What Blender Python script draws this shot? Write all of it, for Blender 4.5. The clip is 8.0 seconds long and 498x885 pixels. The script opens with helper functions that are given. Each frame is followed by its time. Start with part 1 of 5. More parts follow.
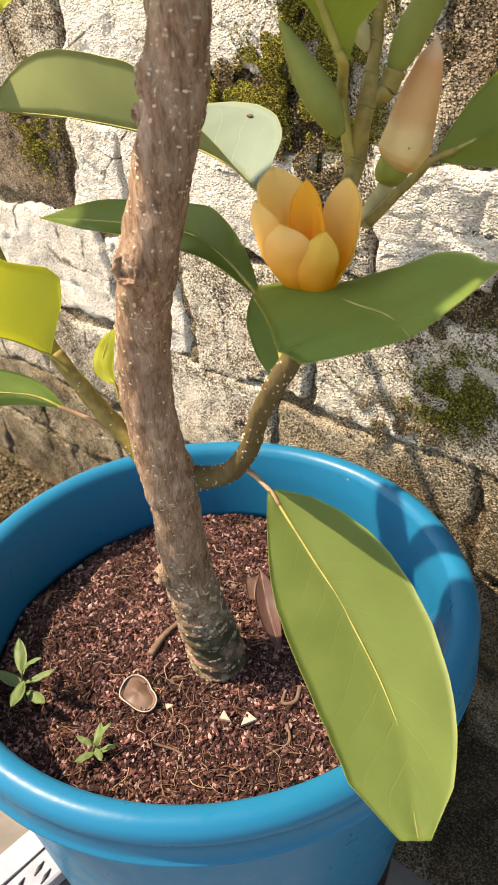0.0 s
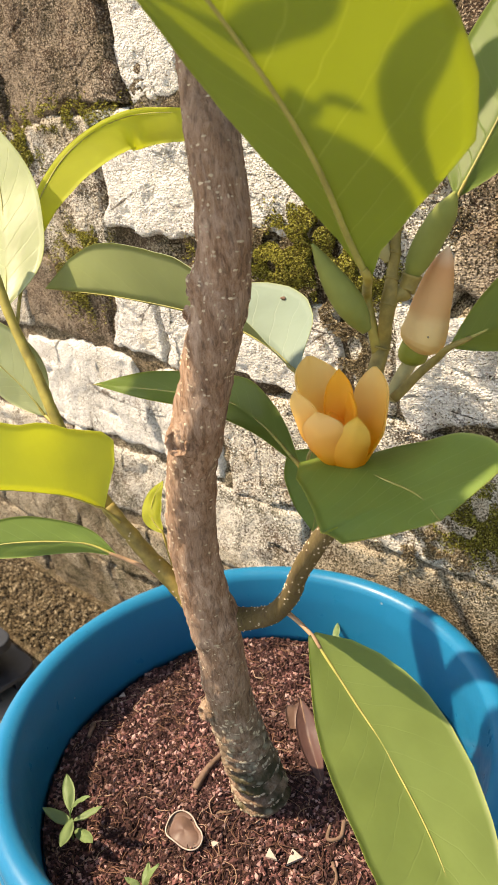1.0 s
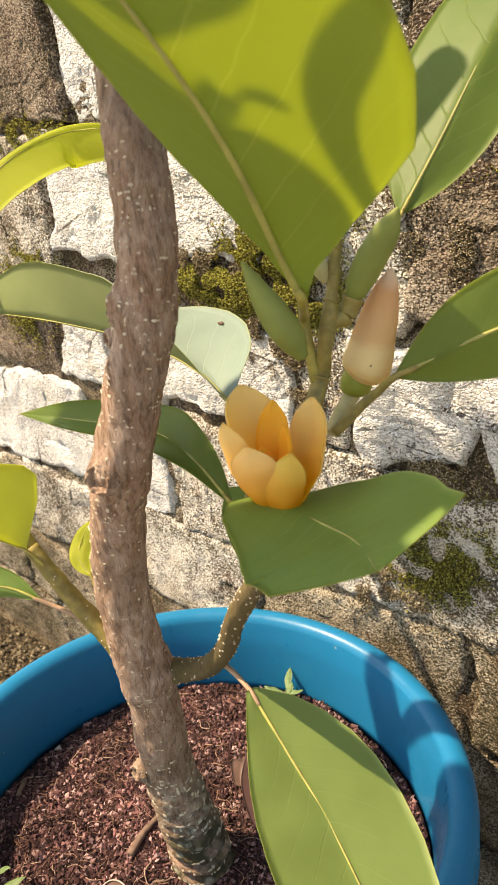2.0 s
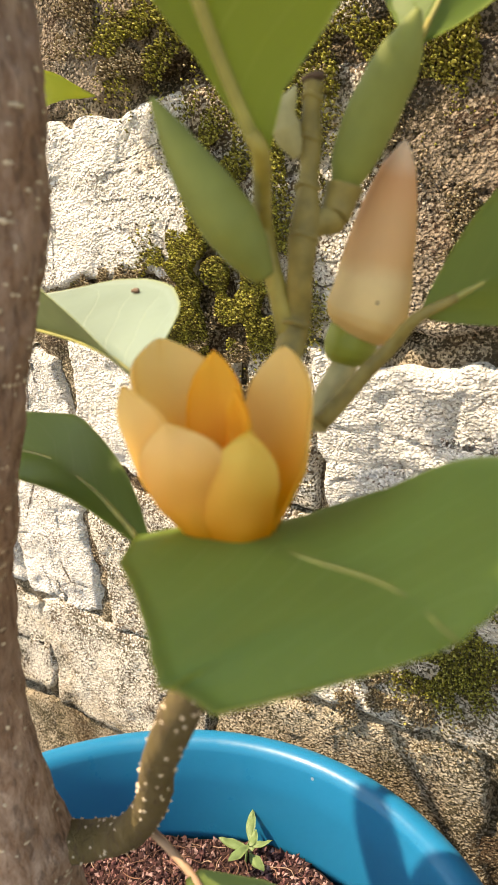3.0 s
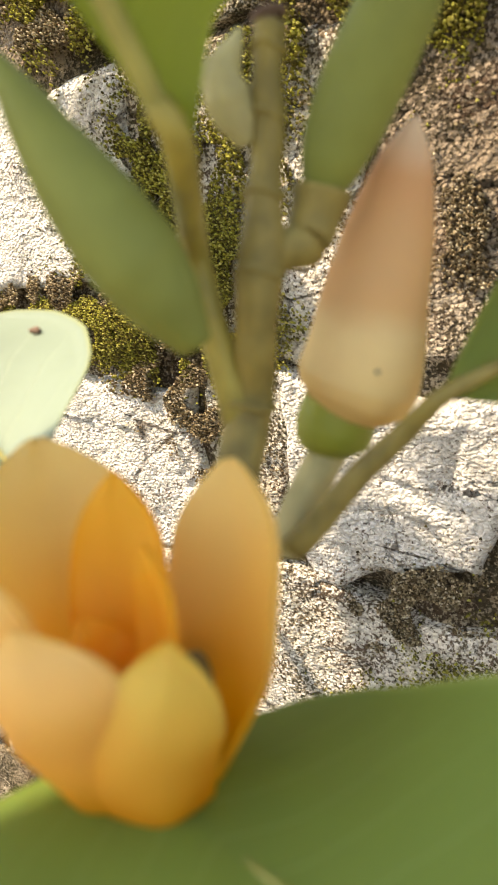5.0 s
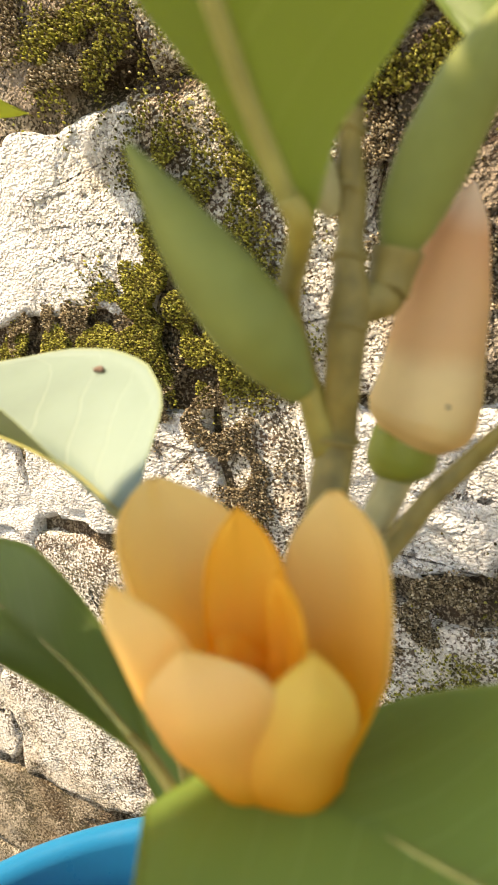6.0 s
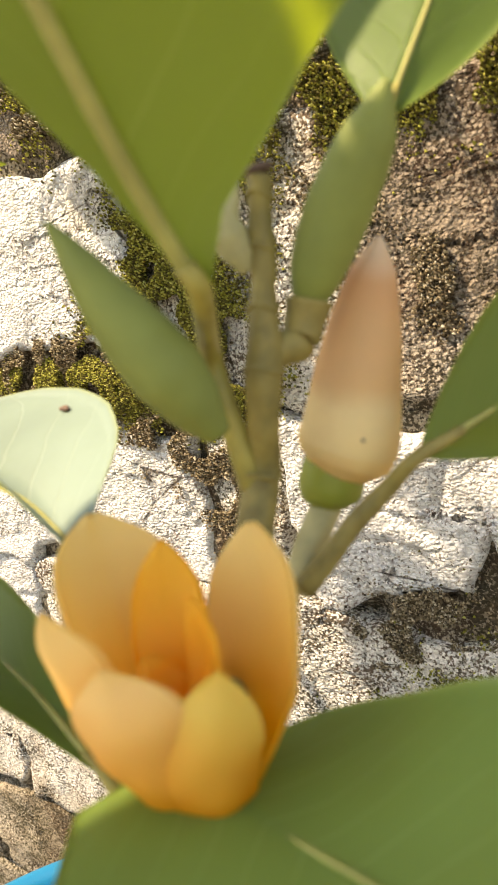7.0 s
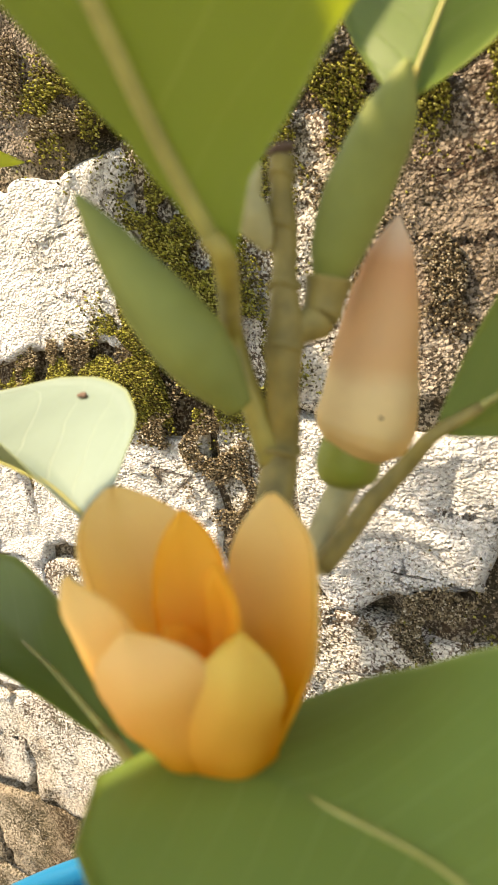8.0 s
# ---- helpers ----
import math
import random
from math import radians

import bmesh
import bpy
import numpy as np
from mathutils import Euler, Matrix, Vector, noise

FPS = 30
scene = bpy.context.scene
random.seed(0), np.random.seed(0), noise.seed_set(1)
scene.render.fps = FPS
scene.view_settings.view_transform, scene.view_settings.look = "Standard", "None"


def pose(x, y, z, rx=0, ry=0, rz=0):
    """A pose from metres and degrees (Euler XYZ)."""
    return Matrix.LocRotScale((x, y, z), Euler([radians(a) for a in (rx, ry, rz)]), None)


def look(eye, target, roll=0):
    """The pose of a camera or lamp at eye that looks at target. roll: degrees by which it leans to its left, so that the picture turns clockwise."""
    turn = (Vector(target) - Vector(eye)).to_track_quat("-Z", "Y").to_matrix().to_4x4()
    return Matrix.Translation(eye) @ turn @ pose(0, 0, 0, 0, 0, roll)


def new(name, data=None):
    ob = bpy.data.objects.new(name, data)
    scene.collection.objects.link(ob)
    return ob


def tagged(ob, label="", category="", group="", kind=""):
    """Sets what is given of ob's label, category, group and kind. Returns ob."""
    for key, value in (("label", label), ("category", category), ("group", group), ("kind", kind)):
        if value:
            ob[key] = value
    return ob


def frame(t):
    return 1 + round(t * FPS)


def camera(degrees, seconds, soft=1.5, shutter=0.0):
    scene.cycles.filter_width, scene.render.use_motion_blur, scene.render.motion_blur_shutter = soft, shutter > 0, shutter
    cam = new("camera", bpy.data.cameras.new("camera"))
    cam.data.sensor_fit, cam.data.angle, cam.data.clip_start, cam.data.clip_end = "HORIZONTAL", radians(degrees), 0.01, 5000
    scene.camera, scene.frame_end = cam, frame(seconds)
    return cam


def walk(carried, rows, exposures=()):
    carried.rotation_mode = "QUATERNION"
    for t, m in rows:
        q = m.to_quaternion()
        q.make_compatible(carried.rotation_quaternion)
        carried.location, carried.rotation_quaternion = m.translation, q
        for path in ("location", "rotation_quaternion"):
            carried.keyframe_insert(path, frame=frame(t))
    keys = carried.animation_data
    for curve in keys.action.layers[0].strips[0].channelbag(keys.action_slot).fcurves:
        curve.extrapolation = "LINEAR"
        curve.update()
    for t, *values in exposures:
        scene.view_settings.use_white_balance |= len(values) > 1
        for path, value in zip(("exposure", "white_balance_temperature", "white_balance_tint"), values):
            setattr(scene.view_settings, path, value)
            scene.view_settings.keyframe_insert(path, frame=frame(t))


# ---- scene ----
cam = camera(36.66, 8.0, soft=0.8)
cam.data.dof.use_dof = True
cam.data.dof.focus_distance = 0.42
cam.data.dof.aperture_fstop = 30.0
ROWS = [
    (0.0, 0.3030, -0.2549, 0.6489, 58.30, 3.10, 42.87),
    (0.5, 0.2977, -0.2608, 0.6663, 62.65, 5.43, 45.59),
    (1.0, 0.3078, -0.2676, 0.6912, 65.44, 5.24, 43.85),
    (1.5, 0.3115, -0.2703, 0.6978, 66.01, 4.97, 43.67),
    (2.0, 0.2993, -0.2349, 0.6791, 67.64, 3.95, 41.88),
    (2.2, 0.2892, -0.2131, 0.6661, 69.59, 4.20, 42.34),
    (3.3, 0.2038, -0.1330, 0.5854, 76.10, 4.50, 36.70),
    (3.5, 0.1932, -0.1190, 0.5785, 74.19, 5.01, 36.77),
    (4.0, 0.1763, -0.0962, 0.5871, 74.01, 4.92, 36.21),
    (4.5, 0.1767, -0.0882, 0.5983, 73.58, 5.95, 36.66),
    (4.7, 0.1902, -0.0892, 0.6101, 74.56, 5.03, 36.26),
    (5.8, 0.1812, -0.1107, 0.6149, 73.42, 7.16, 32.07),
    (6.0, 0.1811, -0.1141, 0.6221, 74.69, 6.68, 33.11),
    (6.5, 0.1894, -0.1213, 0.6279, 75.25, 7.24, 32.79),
    (7.0, 0.2006, -0.1143, 0.6262, 76.17, 8.58, 33.75),
    (7.5, 0.2050, -0.1131, 0.6274, 77.49, 9.22, 34.44),
    (8.0, 0.1997, -0.1191, 0.6203, 77.25, 8.20, 34.32),
]
walk(cam, [(t, pose(x, y, z, rx, ry, rz)) for t, x, y, z, rx, ry, rz in ROWS], [(0.0, 1.03, 8400, 13), (2.0, 1.08, 8400, 13), (3.5, 1.24, 8500, 13), (6.0, 1.32, 8500, 13), (8.0, 1.32, 8500, 13)])

# ---- sky and sun ----
SUN = Vector((0.43, 0.37, -0.82)).normalized()  # the way that sunlight travels
world = bpy.data.worlds.new("sky")
world.use_nodes = True
scene.world = world
wn = world.node_tree
sky = wn.nodes.new("ShaderNodeTexSky")
sky.sky_type = "NISHITA"
sky.sun_disc = False
sky.sun_elevation = math.asin(-SUN.z)
sky.sun_rotation = math.atan2(-SUN.x, -SUN.y)
wn.links.new(sky.outputs[0], wn.nodes["Background"].inputs[0])
wn.nodes["Background"].inputs[1].default_value = 0.165
lamp = bpy.data.lights.new("sun", "SUN")
lamp.energy, lamp.angle, lamp.color = 4.2, radians(0.8), (1.0, 0.91, 0.78)
sun = new("sun", lamp)
sun.matrix_world = look((0, 0, 3), Vector((0, 0, 3)) + SUN)

# ---- material helpers ----


class Nodes:
    """A material with short ways to add and link nodes."""

    def __init__(self, name, rough=0.6, spec=0.5, metal=0.0):
        self.m = bpy.data.materials.new(name)
        self.m.use_nodes = True
        self.t = self.m.node_tree
        self.b = self.t.nodes["Principled BSDF"]
        self.out = self.t.nodes["Material Output"]
        self.b.inputs["Roughness"].default_value = rough
        self.b.inputs["Specular IOR Level"].default_value = spec
        self.b.inputs["Metallic"].default_value = metal

    def put(self, socket, v):
        if isinstance(v, bpy.types.NodeSocket):
            self.t.links.new(v, socket)
        else:
            socket.default_value = (*v, 1.0) if isinstance(v, tuple) and len(v) == 3 and socket.type == "RGBA" else v

    def where(self, scale=(1, 1, 1), kind="Object"):
        c = self.t.nodes.new("ShaderNodeTexCoord")
        g = self.t.nodes.new("ShaderNodeMapping")
        g.inputs["Scale"].default_value = scale
        self.t.links.new(c.outputs[kind], g.inputs["Vector"])
        return g.outputs[0]

    def noise(self, scale, detail=5.0, at=None, rough=0.55, warp=0.0):
        n = self.t.nodes.new("ShaderNodeTexNoise")
        n.inputs["Scale"].default_value, n.inputs["Detail"].default_value = scale, detail
        n.inputs["Roughness"].default_value, n.inputs["Distortion"].default_value = rough, warp
        self.t.links.new(at if at is not None else self.where(), n.inputs["Vector"])
        return n.outputs[0]

    def cells(self, scale, at=None, feature="F1", out="Distance"):
        n = self.t.nodes.new("ShaderNodeTexVoronoi")
        n.feature = feature
        n.inputs["Scale"].default_value = scale
        self.t.links.new(at if at is not None else self.where(), n.inputs["Vector"])
        return n.outputs[out]

    def ramp(self, v, *stops):
        r = self.t.nodes.new("ShaderNodeValToRGB")
        e = r.color_ramp.elements
        while len(e) < len(stops):
            e.new(0.5)
        for k, (p, c) in zip(e, stops):
            k.position = p
            k.color = (*c, 1.0) if isinstance(c, tuple) else (c, c, c, 1.0)
        self.put(r.inputs[0], v)
        return r.outputs[0]

    def mix(self, f, a, b, kind="MIX"):
        n = self.t.nodes.new("ShaderNodeMix")
        n.data_type, n.blend_type = "RGBA", kind
        self.put(n.inputs[0], f)
        self.put(n.inputs[6], a)
        self.put(n.inputs[7], b)
        return n.outputs[2]

    def calc(self, op, a, b=0.0):
        n = self.t.nodes.new("ShaderNodeMath")
        n.operation = op
        self.put(n.inputs[0], a)
        self.put(n.inputs[1], b)
        return n.outputs[0]

    def info(self, what="Random"):
        return self.t.nodes.new("ShaderNodeObjectInfo").outputs[what]

    def island(self):
        return self.t.nodes.new("ShaderNodeNewGeometry").outputs["Random Per Island"]

    def bump(self, h, strength=0.5, dist=0.002, after=None):
        n = self.t.nodes.new("ShaderNodeBump")
        n.inputs["Strength"].default_value, n.inputs["Distance"].default_value = strength, dist
        self.put(n.inputs["Height"], h)
        if after is not None:
            self.t.links.new(after, n.inputs["Normal"])
        return n.outputs[0]

    def done(self, color=None, normal=None, rough=None):
        if color is not None:
            self.put(self.b.inputs["Base Color"], color)
        if normal is not None:
            self.put(self.b.inputs["Normal"], normal)
        if rough is not None:
            self.put(self.b.inputs["Roughness"], rough)
        return self.m

    def translucent(self, share, color, normal=None):
        n = self.t.nodes.new("ShaderNodeBsdfTranslucent")
        self.put(n.inputs[0], color)
        x = self.t.nodes.new("ShaderNodeMixShader")
        x.inputs[0].default_value = share
        self.t.links.new(self.b.outputs[0], x.inputs[1])
        self.t.links.new(n.outputs[0], x.inputs[2])
        self.t.links.new(x.outputs[0], self.out.inputs[0])


def stone_material(name, light, mid, dark, cover, growth, grain=0.6):
    """Weathered masonry: lime wash over stone, worn through in patches, with a granular skin, dark growth, stains and hair cracks."""
    n = Nodes(name, 0.92, 0.2)
    wash = n.noise(9.0, 8.0, rough=0.65, warp=0.6)
    coarse = n.noise(46.0, 7.0, rough=0.7, warp=0.4)
    grit = n.noise(260.0, 4.0, rough=0.7)
    bent = n.t.nodes.new("ShaderNodeVectorMath")
    bent.operation = "MULTIPLY_ADD"
    shift = n.t.nodes.new("ShaderNodeTexNoise")
    shift.inputs["Scale"].default_value = 140.0
    n.t.links.new(n.where(), shift.inputs["Vector"])
    n.t.links.new(shift.outputs["Color"], bent.inputs[0])
    bent.inputs[1].default_value = (0.004, 0.004, 0.004)
    n.t.links.new(n.where((0.9, 1, 1.2)), bent.inputs[2])
    tone = n.cells(520.0, bent.outputs[0], out="Color")
    round_ = n.cells(520.0, bent.outputs[0])
    fine = n.noise(620.0, 3.0, rough=0.7)
    patch = n.calc("ADD", n.calc("MULTIPLY", n.noise(13.0, 7.0, rough=0.7, warp=0.5), 0.75), n.calc("MULTIPLY", coarse, 0.45))
    body = n.mix(n.ramp(wash, (cover - 0.05, 0.0), (cover + 0.06, 1.0)), mid, light)
    body = n.mix(n.ramp(coarse, (0.35, 0.35), (0.6, 0.0)), body, mid)
    tint = n.mix(n.info(), (0.86, 0.84, 0.80), (1.06, 1.04, 1.0))
    body = n.mix(0.5, body, tint, "MULTIPLY")
    deep = tuple(v * 0.8 for v in dark)
    # gaps between the grains, their shade put into the colour
    gap = n.ramp(n.calc("ADD", round_, n.calc("MULTIPLY", fine, 0.35)), (0.66, 0.0), (0.82, 1.0))
    body = n.mix(n.calc("MULTIPLY", gap, grain * 0.40), body, tuple(0.5 * v + 0.30 * u for v, u in zip(dark, mid)))
    # brown and black growth: scattered specks that close up into crusts
    crust = n.mix(n.ramp(n.noise(30.0, 4.0), (0.42, 0.0), (0.58, 1.0)), (dark[0] * 0.9, dark[1] * 0.95, dark[2] * 0.65), (dark[0] * 1.35, dark[1] * 1.0, dark[2] * 0.85))
    crust = n.mix(n.ramp(tone, (0.70, 0.0), (0.95, 0.55)), crust, mid)
    spot = n.noise(560.0, 3.0, rough=0.65)
    closing = n.ramp(n.calc("ADD", patch, n.calc("MULTIPLY", grit, 0.10)), (growth - 0.30, 0.0), (growth + 0.02, 1.0))
    level = n.calc("ADD", n.calc("SUBTRACT", spot, 0.655), n.calc("MULTIPLY", closing, 0.25))
    body = n.mix(n.calc("MULTIPLY", n.ramp(level, (-0.01, 0.0), (0.05, 1.0)), 0.48 + 0.42 * grain), body, crust)
    # hair cracks and pits, with the shade of their hollows in the colour
    crack = n.cells(11.0, n.where((1, 1, 2.1)), "DISTANCE_TO_EDGE")
    crack = n.ramp(n.calc("ADD", crack, n.calc("MULTIPLY", coarse, 0.09)), (0.044, 1.0), (0.056, 0.0))
    crack = n.calc("MULTIPLY", crack, n.ramp(n.noise(8.0, 3.0), (0.56, 0.0), (0.63, 1.0)))
    body = n.mix(n.calc("MULTIPLY", crack, 0.85), body, deep)
    pits = n.ramp(n.cells(95.0, n.where((1, 1, 1.5))), (0.05, 1.0), (0.13, 0.0))
    body = n.mix(n.calc("MULTIPLY", pits, n.ramp(n.noise(20.0, 3.0), (0.45, 0.0), (0.6, 0.9))), body, tuple(v * 0.5 for v in dark))
    h = n.calc("SUBTRACT", n.calc("ADD", n.calc("MULTIPLY", coarse, 1.0), n.calc("MULTIPLY", grit, 0.6)), n.calc("MULTIPLY", crack, 0.6))
    skin = n.calc("ADD", n.calc("MULTIPLY", n.calc("SUBTRACT", 1.0, round_), 0.7), n.calc("MULTIPLY", fine, 0.5))
    return n.done(body, n.bump(skin, 1.0, 0.0026, n.bump(h, 0.9, 0.0045)))


WASHED = stone_material("limewashed_stone", (0.89, 0.88, 0.855), (0.74, 0.68, 0.58), (0.10, 0.070, 0.042), 0.34, 0.88, 0.8)
MOTTLED = stone_material("mottled_stone", (0.89, 0.855, 0.78), (0.62, 0.54, 0.42), (0.064, 0.048, 0.025), 0.43, 0.74, 1.05)
BROWN = stone_material("brown_stone", (0.56, 0.485, 0.39), (0.34, 0.27, 0.20), (0.040, 0.029, 0.019), 0.54, 0.72, 1.0)
# low courses: duller stone, with the lower wall's shade put into the colour
SHADED_LOW = stone_material("shaded_low_stone", (0.56, 0.49, 0.38), (0.32, 0.26, 0.18), (0.045, 0.036, 0.018), 0.48, 0.72, 1.0)
MORTAR = stone_material("old_mortar", (0.52, 0.45, 0.34), (0.28, 0.22, 0.15), (0.040, 0.030, 0.018), 0.52, 0.68, 1.0)


def moss_material():
    n = Nodes("moss", 0.95, 0.15)
    c = n.ramp(n.island(), (0.0, (0.045, 0.035, 0.014)), (0.42, (0.14, 0.12, 0.026)), (0.76, (0.31, 0.30, 0.048)), (1.0, (0.54, 0.50, 0.15)))
    return n.done(c)


MOSS = moss_material()


def crust_material():
    n = Nodes("dry_crust", 0.95, 0.15)
    return n.done(n.ramp(n.island(), (0.0, (0.045, 0.033, 0.018)), (0.45, (0.16, 0.118, 0.066)), (0.8, (0.36, 0.29, 0.18)), (1.0, (0.62, 0.54, 0.40))))


CRUST = crust_material()


def pot_material():
    n = Nodes("blue_plastic", 0.4, 0.24)
    dust = n.ramp(n.noise(26.0, 6.0, rough=0.7), (0.52, 0.0), (0.75, 1.0))
    c = n.mix(n.noise(5.0, 3.0), (0.0001, 0.132, 0.262), (0.0002, 0.158, 0.312))
    c = n.mix(n.calc("MULTIPLY", dust, 0.025), c, (0.20, 0.30, 0.36))
    spot = n.ramp(n.cells(70.0), (0.06, 1.0), (0.10, 0.0))
    rare = n.ramp(n.noise(40.0, 2.0), (0.60, 0.0), (0.66, 1.0))
    c = n.mix(n.calc("MULTIPLY", n.calc("MULTIPLY", spot, rare), 0.5), c, (0.45, 0.42, 0.36))
    r = n.ramp(n.noise(60.0, 5.0), (0.3, 0.26), (0.7, 0.44))
    return n.done(c, n.bump(n.noise(220.0, 3.0), 0.12, 0.001), r)


POT = pot_material()


def soil_material():
    n = Nodes("potting_soil", 0.95, 0.2)
    c = n.ramp(n.noise(120.0, 7.0, rough=0.75), (0.32, (0.022, 0.012, 0.010)), (0.52, (0.062, 0.030, 0.027)), (0.75, (0.16, 0.080, 0.070)))
    return n.done(c, n.bump(n.noise(240.0, 6.0, rough=0.8), 1.0, 0.004))


def crumb_material():
    n = Nodes("soil_crumb", 0.95, 0.2)
    c = n.ramp(n.island(), (0.0, (0.010, 0.006, 0.006)), (0.40, (0.075, 0.032, 0.032)), (0.76, (0.33, 0.150, 0.140)), (1.0, (0.78, 0.52, 0.48)))
    c = n.mix(n.ramp(n.noise(26.0, 4.0), (0.38, 0.75), (0.60, 0.0)), c, (0.016, 0.010, 0.009))
    return n.done(n.mix(n.calc("MULTIPLY", n.noise(300.0, 3.0), 0.6), c, (0.05, 0.025, 0.022), "MIX"), n.bump(n.noise(500.0, 4.0), 0.6, 0.001))


def fibre_material():
    n = Nodes("root_fibre", 0.85, 0.2)
    return n.done(n.ramp(n.island(), (0.0, (0.07, 0.035, 0.025)), (0.7, (0.24, 0.13, 0.09)), (1.0, (0.42, 0.30, 0.22))))


SOIL, CRUMB, FIBRE = soil_material(), crumb_material(), fibre_material()


def bark_material(name, green):
    n = Nodes(name, 0.85, 0.25)
    up = n.where((1, 1, 0.34))
    streak = n.noise(170.0, 7.0, at=up, rough=0.78, warp=0.4)
    blot = n.noise(24.0, 5.0)
    c = n.ramp(streak, (0.30, (0.095, 0.048, 0.028)), (0.43, (0.33, 0.195, 0.120)), (0.66, (0.60, 0.43, 0.32)))
    c = n.mix(n.ramp(blot, (0.4, 0.0), (0.7, 0.55)), c, (0.33, 0.220, 0.155))
    sep = n.t.nodes.new("ShaderNodeSeparateXYZ")
    n.t.links.new(n.where(), sep.inputs[0])
    low = n.calc("MULTIPLY", n.ramp(sep.outputs[2], (0.27, 1.0), (0.36, 0.0)), n.ramp(n.noise(60.0, 5.0), (0.38, 0.0), (0.6, 1.0)))
    c = n.mix(low, c, (0.080, 0.070, 0.032))
    scab = n.calc("MULTIPLY", n.ramp(n.cells(105.0, n.where((1, 1, 1.8))), (0.20, 1.0), (0.40, 0.0)), n.ramp(sep.outputs[2], (0.27, 1.0), (0.37, 0.0)))
    c = n.mix(n.calc("MULTIPLY", scab, 0.75), c, (0.46, 0.43, 0.31))
    c = n.mix(green, c, (0.125, 0.098, 0.030))
    crack = n.cells(210.0, n.where((1, 1, 0.3)), "DISTANCE_TO_EDGE")
    c = n.mix(n.ramp(n.noise(420.0, 4.0, at=n.where((1, 1, 0.3))), (0.36, 0.5), (0.46, 0.0)), c, (0.12, 0.078, 0.055))
    h = n.calc("ADD", streak, n.calc("MULTIPLY", n.ramp(crack, (0.0, 0.0), (0.12, 1.0)), 0.10))
    return n.done(c, n.bump(h, 1.0, 0.0034))


BARK = bark_material("bark", 0.0)
BARK_GREEN = bark_material("green_bark", 0.86)


def plain(name, color, rough=0.6, spec=0.4, vary=0.25, scale=80.0, bump=0.2):
    n = Nodes(name, rough, spec)
    dark = tuple(v * (1 - vary) for v in color)
    lite = tuple(min(1.0, v * (1 + vary)) for v in color)
    h = n.noise(scale, 5.0)
    return n.done(n.mix(n.ramp(h, (0.3, 0.0), (0.7, 1.0)), dark, lite), n.bump(h, bump, 0.001))


def leaf_material(name, color, vein, through_color, share, rough=0.42, veins=11.0, marked=0.38):
    """Blade colour with slanting side veins that follow the blade's own length and width."""
    n = Nodes(name, rough, 0.32)
    uv = n.t.nodes.new("ShaderNodeSeparateXYZ")
    c = n.t.nodes.new("ShaderNodeUVMap")
    n.t.links.new(c.outputs[0], uv.inputs[0])
    side = n.calc("ABSOLUTE", n.calc("SUBTRACT", n.calc("MULTIPLY", uv.outputs[1], 2.0), 1.0))
    wob = n.calc("MULTIPLY", n.noise(50.0, 2.0), 0.5)
    row = n.calc("ADD", n.calc("SUBTRACT", n.calc("MULTIPLY", uv.outputs[0], veins), n.calc("MULTIPLY", side, 2.1)), wob)
    line = n.calc("ABSOLUTE", n.calc("SUBTRACT", n.calc("FRACT", n.calc("ADD", row, 20.0)), 0.5))
    line = n.calc("MULTIPLY", n.ramp(line, (0.0, 1.0), (0.04, 0.0)), n.ramp(side, (0.0, 1.0), (0.95, 0.15)))
    edge = n.ramp(side, (0.965, 0.0), (0.99, 1.0))
    blot = n.ramp(n.noise(22.0, 4.0), (0.35, 0.0), (0.7, 1.0))
    fine = n.noise(380.0, 3.0)
    body = n.mix(blot, tuple(v * 0.86 for v in color), tuple(v * 1.12 for v in color))
    body = n.mix(n.calc("MULTIPLY", fine, 0.16), body, tuple(v * 0.6 for v in color))
    body = n.mix(n.calc("MULTIPLY", line, marked), body, vein)
    body = n.mix(n.calc("MULTIPLY", edge, 0.5), body, (0.42, 0.45, 0.15))
    tr = n.mix(n.calc("MULTIPLY", line, marked), through_color, tuple(min(1, v * 1.5) for v in through_color))
    h = n.calc("ADD", n.calc("MULTIPLY", line, -1.4 * marked), n.calc("MULTIPLY", n.noise(60.0, 3.0), 0.9))
    m = n.done(body, n.bump(h, 0.35, 0.0015))
    n.translucent(share, tr)
    return m


LEAF_TOP = leaf_material("leaf_upper_side", (0.100, 0.148, 0.032), (0.24, 0.30, 0.12), (0.80, 0.90, 0.30), 0.44, 0.48)
LEAF_FRESH = leaf_material("fresh_leaf", (0.145, 0.222, 0.050), (0.28, 0.36, 0.14), (0.60, 0.72, 0.20), 0.25, 0.5)
LEAF_OLIVE = leaf_material("olive_leaf", (0.175, 0.238, 0.068), (0.30, 0.37, 0.15), (0.52, 0.64, 0.10), 0.33, 0.5, 11.0, 0.16)
LEAF_MINT = leaf_material("glaucous_leaf", (0.235, 0.305, 0.245), (0.52, 0.58, 0.46), (0.42, 0.52, 0.34), 0.25, 0.5)
LEAF_UNDER = leaf_material("leaf_underside", (0.210, 0.262, 0.068), (0.40, 0.43, 0.18), (0.70, 0.74, 0.070), 0.52, 0.5)
# young yellow-green, with the sun's glow put into the base colour
LEAF_YOUNG_LIT = leaf_material("young_leaf_lit", (0.45, 0.48, 0.090), (0.52, 0.56, 0.17), (0.94, 0.96, 0.20), 0.58, 0.5, 11.0, 0.2)
# lighter copy of the olive leaf: sunlight put into the colour
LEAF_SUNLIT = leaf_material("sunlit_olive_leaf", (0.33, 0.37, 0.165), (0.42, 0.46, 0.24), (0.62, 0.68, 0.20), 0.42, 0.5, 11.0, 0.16)
